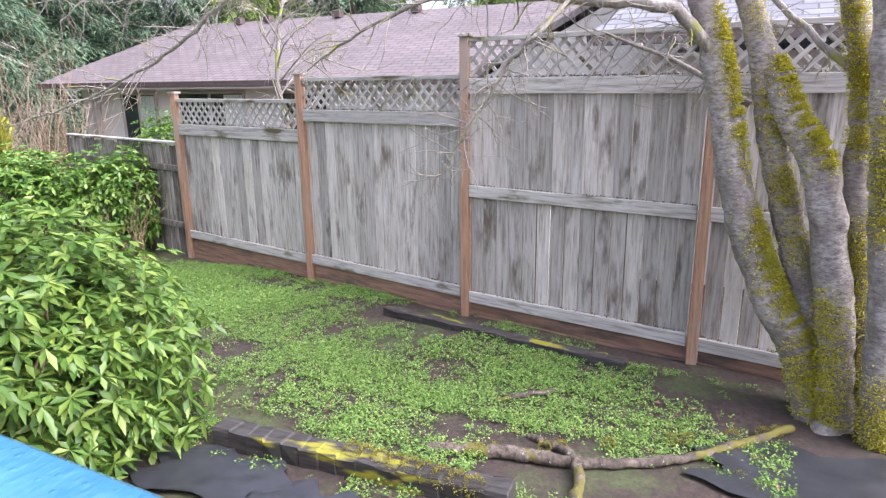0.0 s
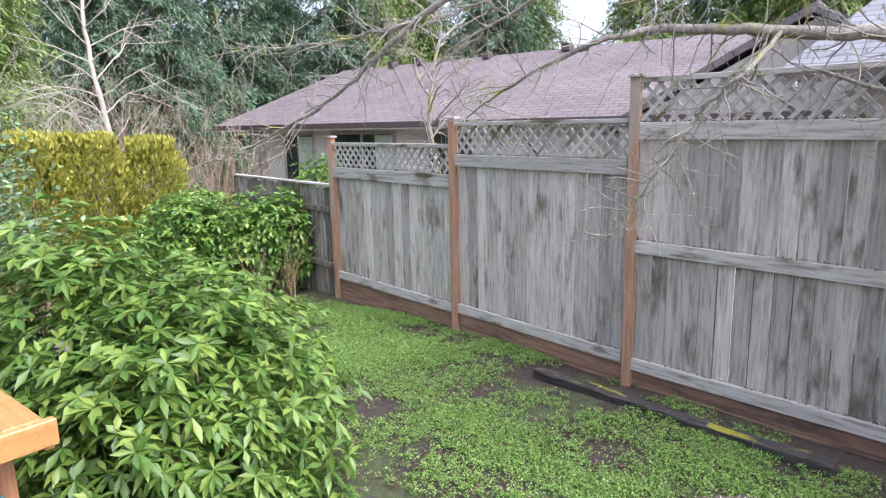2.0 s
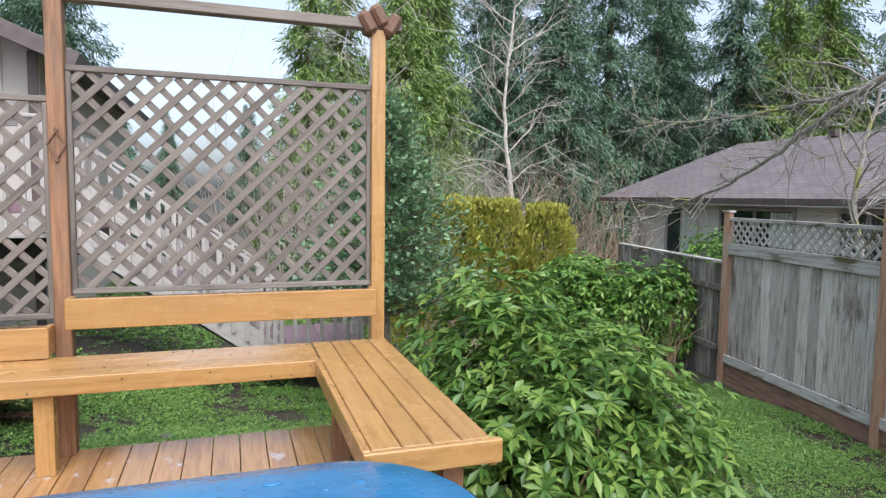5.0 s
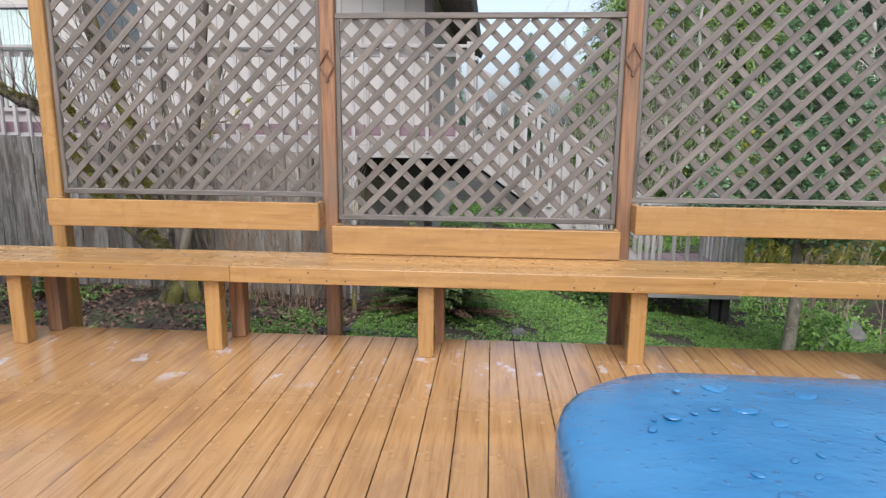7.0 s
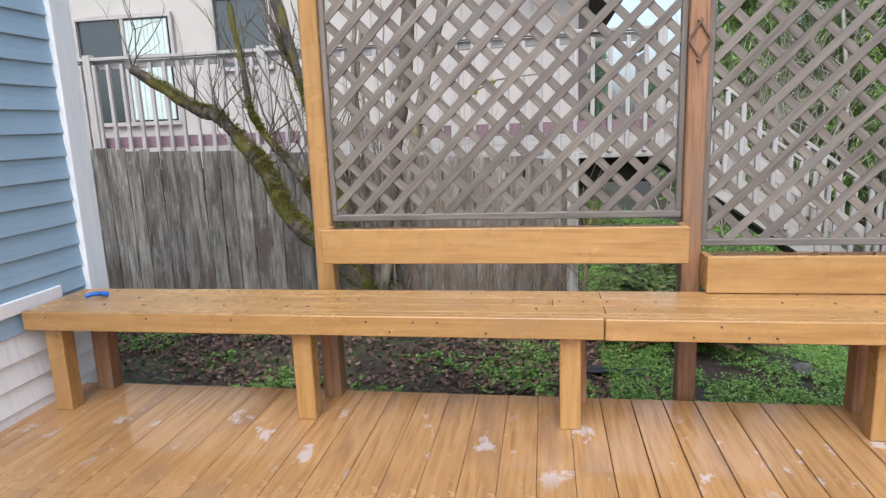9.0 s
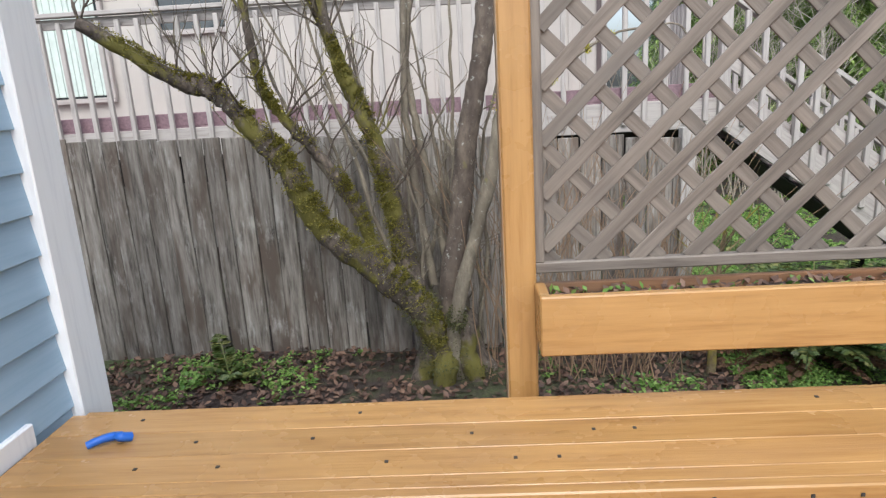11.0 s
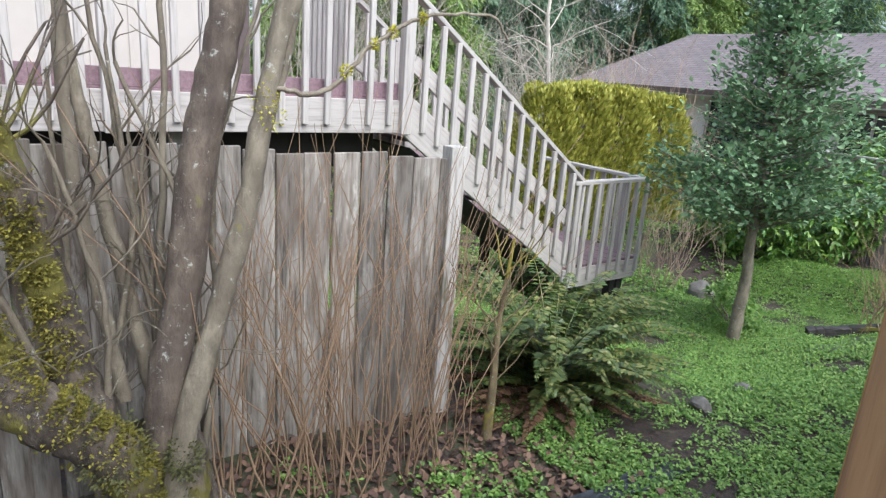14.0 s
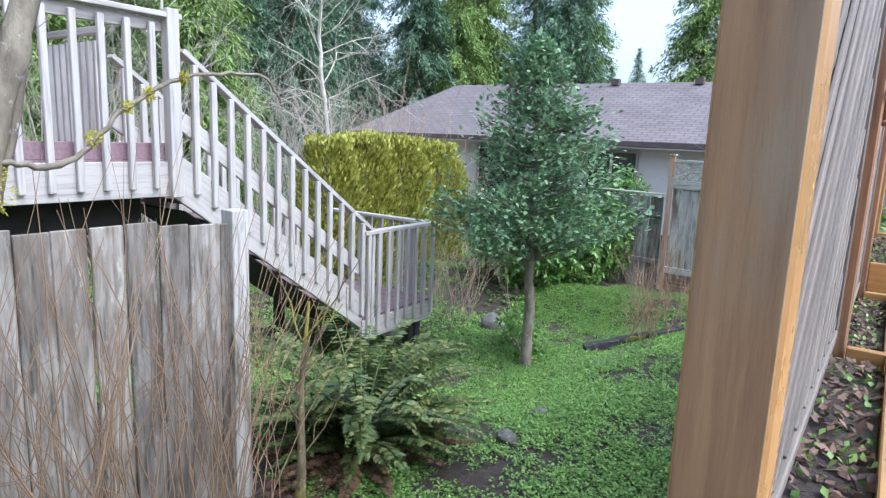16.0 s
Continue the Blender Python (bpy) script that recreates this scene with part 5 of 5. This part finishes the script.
def conifer(mat, h, base, seed, droop, dens):
    o = thing("conifer", pose(0, 0, 0), "tall dark evergreen conifer in the woods behind", "tree", "conifers")
    r = random.Random(seed)
    t = Tubes(seed)
    t.tube([(0, 0, -0.3), (0, 0, h * 0.5), (0, 0, h)], h * 0.014, 0.03, 7)
    P, D = [], []
    z = h * 0.03
    while z < h:
        f = z / h
        R = base * (1 - f) ** 0.85 + 0.15
        for _ in range(int(5 + 3 * (1 - f))):
            a = r.uniform(0, 6.283)
            L = R * r.uniform(0.7, 1.15)
            d = Vector((math.cos(a), math.sin(a), 0))
            s = 0.12
            while s < 1.0:
                p = Vector((0, 0, z)) + d * L * s + Vector((0, 0, L * (0.15 * s - droop * s * s)))
                for _ in range(dens):
                    P.append(p + Vector([r.gauss(0, 0.16) for _ in range(3)]))
                    D.append(d * 0.7 + Vector((r.gauss(0, 0.6), r.gauss(0, 0.6), -0.35 + r.gauss(0, 0.25))))
                s += 0.32 / L
        z += h * 0.024
    t.done("trunk", "mossbark", o)
    leaves("crown", mat, P, D, 0.34, 0.075, o, seed, 0.2)
    return o


KINDS = [conifer("fir", 22, 4.4, 91, 0.35, 19), conifer("fir", 18, 3.8, 92, 0.5, 19), conifer("cedar", 16, 3.6, 93, 0.6, 21)]
r = random.Random(95)
first = [True, True, True]
spots = []
for az, dist in [(a, d) for d, a0, step in ((28, -12, 6.5), (36, -14, 5.5)) for a in np.arange(a0, 100, step)]:
    spots.append((az + r.uniform(-1.5, 1.5), dist + r.uniform(-2, 2)))
for i, (az, dist) in enumerate(spots):
    k = r.choice((0, 0, 1, 2)) if dist > 25 else 2
    s = r.uniform(0.75, 1.1)
    if -11 < az < 14:
        dist, s = dist + 38, s * 0.55
    elif 66 < az < 71:
        dist, s = dist + 50, s * 0.8
    elif az > 36:
        dist, s = dist + 12, s * 1.25
    x, y = -2 + dist * math.sin(radians(az)), -2 + dist * math.cos(radians(az))
    m4 = pose(x, y, ground_z(x, y), 0, 0, r.uniform(0, 360)) @ Matrix.Diagonal((s, s, s, 1))
    if first[k]:
        KINDS[k].matrix_world = m4
        first[k] = False
    else:
        copy_thing(bpy.data.objects[KINDS[k].name], m4 @ Matrix.Diagonal([1 / c for c in KINDS[k].scale] + [1]))
for x, y, s in ((27.5, 23.0, 0.95), (4.2, 15.5, 0.68), (6.0, 18.5, 0.8), (1.8, 19.5, 0.72), (3.4, 22, 0.85)):
    tagged(copy_thing(KINDS[2], pose(x, y, ground_z(x, y), 0, 0, 50 * x) @ Matrix.Diagonal((s, s, s, 1)) @ Matrix.Diagonal([1 / c for c in KINDS[2].scale] + [1])), "bright green drooping cedar behind the hedge")

# ---- timbers, roots, plastic, rocks ----


def timber(name, label, pts, wdt, hgt, mat, cat="timber"):
    o = thing(name, pose(0, 0, 0), label, cat)
    t = Tubes(len(name))
    t.curve(pts, wdt * 0.8, wdt * 0.45, 14, 0.05, 14, 0.008, 0.5)
    t.done("log", mat, o)
    return o


def bed_timber(a, b, w, h, label, up=0.0):
    z = (ground_z(*a) + ground_z(*b)) / 2 + up
    o = thing("garden_timber", pose((a[0] + b[0]) / 2, (a[1] + b[1]) / 2, z + h / 2 - 0.03, 0, math.degrees(math.atan2(ground_z(*a) - ground_z(*b), math.hypot(a[0] - b[0], a[1] - b[1]))), math.degrees(math.atan2(b[1] - a[1], b[0] - a[0]))), label, "timber", "garden timbers")
    ln = math.hypot(a[0] - b[0], a[1] - b[1])
    rr = random.Random(int(ln * 100))
    bm = bmesh.new()
    bmesh.ops.create_cube(bm, size=1, matrix=Matrix.Diagonal((ln, w, h, 1)))
    bmesh.ops.subdivide_edges(bm, edges=[e for e in bm.edges if abs((e.verts[0].co - e.verts[1].co).x) > 0.5 * ln], cuts=14)
    bmesh.ops.bevel(bm, geom=bm.edges[:], offset=0.008, segments=1, affect="EDGES")
    for v in bm.verts:
        v.co += Vector((0, rr.uniform(-0.008, 0.008), rr.uniform(-0.01, 0.01)))
    part("timber", bm, "timber", o)
    return o


b1 = bed_timber((1.7, -1.62), (1.85, -3.6), 0.16, 0.15, "rotting black garden timber with yellow moss", 0.02)
moss_on("moss", [((1.8, -2.6 - 0.1 * i, ground_z(1.8, -2.6) + 0.11), 0.06) for i in range(9)], 3400, None, 0.006, 7, "mossdark2", 0.014).name = "timber_moss"
tagged(bpy.data.objects["timber_moss"], "cushion of yellow-green moss on the timber", "moss", "", "stuff")
bed_timber((4.62, -1.1), (4.22, -3.75), 0.13, 0.12, "dark garden timber lying along the fence foot")
bed_timber((2.1, 3.2), (3.1, 2.1), 0.12, 0.14, "dark timber edging of a garden bed")
timber("tree_root", "mossy exposed tree root on the soil", [(2.2, -2.9, ground_z(2.2, -2.9)), (2.35, -3.4, ground_z(2.35, -3.4) + 0.05), (2.5, -3.85, ground_z(2.5, -3.85) + 0.04), (2.9, -4.4, ground_z(2.9, -4.4) + 0.04), (3.6, -5.0, ground_z(3.6, -5.0) + 0.05)], 0.055, 0.05, "mossbark", "root")
timber("tree_root", "dark exposed tree root on the soil", [(2.0, -3.9, ground_z(2.0, -3.9)), (2.3, -3.85, ground_z(2.3, -3.85) + 0.06), (2.55, -3.7, ground_z(2.55, -3.7) + 0.05), (2.7, -3.4, ground_z(2.7, -3.4))], 0.05, 0.05, "mossbark", "root")
tagged(moss_on("root_moss", [((2.3 + 0.065 * i, -3.2 - 0.09 * i, ground_z(2.3 + 0.065 * i, -3.2 - 0.09 * i) + 0.035), 0.04) for i in (0, 1, 4, 5, 8, 12, 13, 16, 18, 19)] + [((2.6 + 0.12 * i, -4.9 + 0.1 * (i % 3), ground_z(2.6 + 0.12 * i, -4.9) - 0.01), 0.06) for i in range(7)], 6000, None, 0.004, 17, "mossdark2", 0.012), "cushions of yellow-green moss on the roots", "moss", "", "stuff")
timber("fallen_branch", "short dead branch lying on the soil", [(3.1, -3.0, ground_z(3.1, -3.0) + 0.03), (3.3, -3.25, ground_z(3.3, -3.25) + 0.06), (3.5, -3.4, ground_z(3.5, -3.4) + 0.03)], 0.03, 0.03, "mossbark", "branch")


def boulder(at, s, seed, label):
    bm = bmesh.new()
    bmesh.ops.create_icosphere(bm, subdivisions=3, radius=1)
    for v in bm.verts:
        v.co *= 1 + 0.25 * noise.noise(v.co * 1.3 + Vector((seed, 0, 0))) + 0.06 * noise.noise(v.co * 5)
        v.co = Vector((v.co.x * s[0], v.co.y * s[1], v.co.z * s[2]))
    o = part("rock", bm, "rock")
    o.matrix_world = pose(at[0], at[1], ground_z(*at) + s[2] * 0.5, 0, 0, seed * 40)
    tagged(o, label, "rock", "rocks")


boulder((2.4, 4.9), (0.2, 0.18, 0.19), 1, "rounded grey rock on the grass")
boulder((-2.35, 1.95), (0.09, 0.07, 0.07), 2, "small dark grey stone in the weeds")
boulder((-1.5, 2.1), (0.08, 0.07, 0.05), 3, "small dark grey stone in the weeds")


def sheet(at, w, d, seed, label):
    r = random.Random(seed)
    n = 12
    v = []
    for i in range(n):
        for j in range(n):
            x, y = at[0] + (i / (n - 1) - 0.5) * w * (1 + 0.2 * math.sin(j)), at[1] + (j / (n - 1) - 0.5) * d * (1 + 0.2 * math.cos(i * 0.9))
            v.append((x, y, ground_z(x, y) + 0.025 + r.uniform(0, 0.025)))
    f = [(i * n + j, (i + 1) * n + j, (i + 1) * n + j + 1, i * n + j + 1) for i in range(n - 1) for j in range(n - 1)]
    tagged(raw("plastic_sheet", v, f, "plastic", None, True), label, "plastic sheet", "plastic sheets")


sheet((1.35, -1.9), 0.5, 0.9, 1, "crumpled black landscape plastic on the soil")
sheet((1.2, -2.6), 0.6, 0.6, 2, "crumpled black landscape plastic on the soil")
sheet((-3.7, 1.5), 0.9, 0.14, 3, "strip of black landscape plastic in the weeds")
sheet((3.0, -5.1), 0.7, 1.2, 4, "crumpled black landscape plastic under the cherry")
sheet((2.0, 2.5), 0.9, 0.45, 5, "strip of black landscape plastic in the weeds")
sheet((1.1, 2.5), 0.7, 0.3, 6, "strip of black landscape plastic in the weeds")

# ---- ground cover ----
rg = np.random.RandomState(5)


def cover(n, x0, x1, y0, y1, low, high):
    """Scatter points, thick and thin in patches."""
    x, y = rg.uniform(x0, x1, n), rg.uniform(y0, y1, n)
    k = np.sin(x * 1.9 + 0.7 * np.sin(y * 1.3)) * np.cos(y * 1.6 + 0.9 * np.sin(x * 1.1)) + 0.6 * np.sin(x * 5.3 + y * 3.1) * np.cos(y * 4.7 - x * 2.2) + 0.35 * np.sin(x * 13 - y * 9) * np.cos(y * 11 + x * 7)
    # bare soil under the cherry, along the fence foot and by the deck
    bare = 0.7 * (x > 1.0) * (x < 2.75) * (y < -1.2) + 0.9 * (x > 3.3) * (y < -3.4) + 0.7 * (x > 4.35) * (y < -0.9) + 0.9 * np.exp(-((x - 2.0) ** 2 + (y - 2.4) ** 2) / 0.5)
    keep_ = rg.uniform(low, high, n) < k - bare
    return x[keep_], y[keep_]


def tufts(name, x, y, per, size, mat, label, lift=0.02, cat="weeds"):
    ok = ~((x > X0 - 5) & (x < X1) & (y > YB) & (y < YF))
    x, y = x[ok], y[ok]
    n = len(x)
    z = np.array([ground_z(a, b) for a, b in zip(x, y)])
    h = rg.uniform(0.3, 1.0, n)
    P = np.stack([x, y, z + lift * h], 1).repeat(per, 0)
    P += rg.normal(size=P.shape) * (0.014, 0.014, 0.008)
    D = rg.normal(size=P.shape) * (1, 1, 0.3) + (0, 0, 0.25)
    tagged(leaves(name, mat, P, D, size, size * 0.62, None, 3), label, cat, "", "stuff")


x, y = cover(78000, 1.5, 5.6, -5.0, 4.0, -0.85, 0.75)
tufts("weed_carpet", x, y, 7, 0.019, "weed", "dense carpet of small bright green weeds", 0.05)
x, y = cover(95000, -3.9, 5.0, 0.3, 5.2, -1.25, 1.0)
tufts("weed_carpet", x, y, 6, 0.027, "weed", "dense carpet of small bright green weeds", 0.05)
x, y = cover(12000, -9.5, -4.0, 0.1, 2.7, 0.2, 1.8)
tufts("weed_carpet", x, y, 7, 0.032, "weed", "thin patches of small green weeds", 0.04)
x, y = cover(26000, -4.0, 9.0, 5.0, 14.0, -1.0, 0.7)
tufts("weed_carpet", x, y, 5, 0.06, "weed", "far grass and green weeds", 0.05)
x, y = cover(11000, -8.5, -3.5, 0.9, 2.75, -1.5, 1.2)
tufts("leaf_litter", x, y, 1, 0.055, "litter", "brown dead leaves on the soil", 0.02, "leaf litter")
x, y = cover(7000, 0.6, 4.5, -5.0, 3.5, -1.0, 1.3)
tufts("leaf_litter", x, y, 1, 0.045, "litter", "brown dead leaves on the soil", 0.02, "leaf litter")
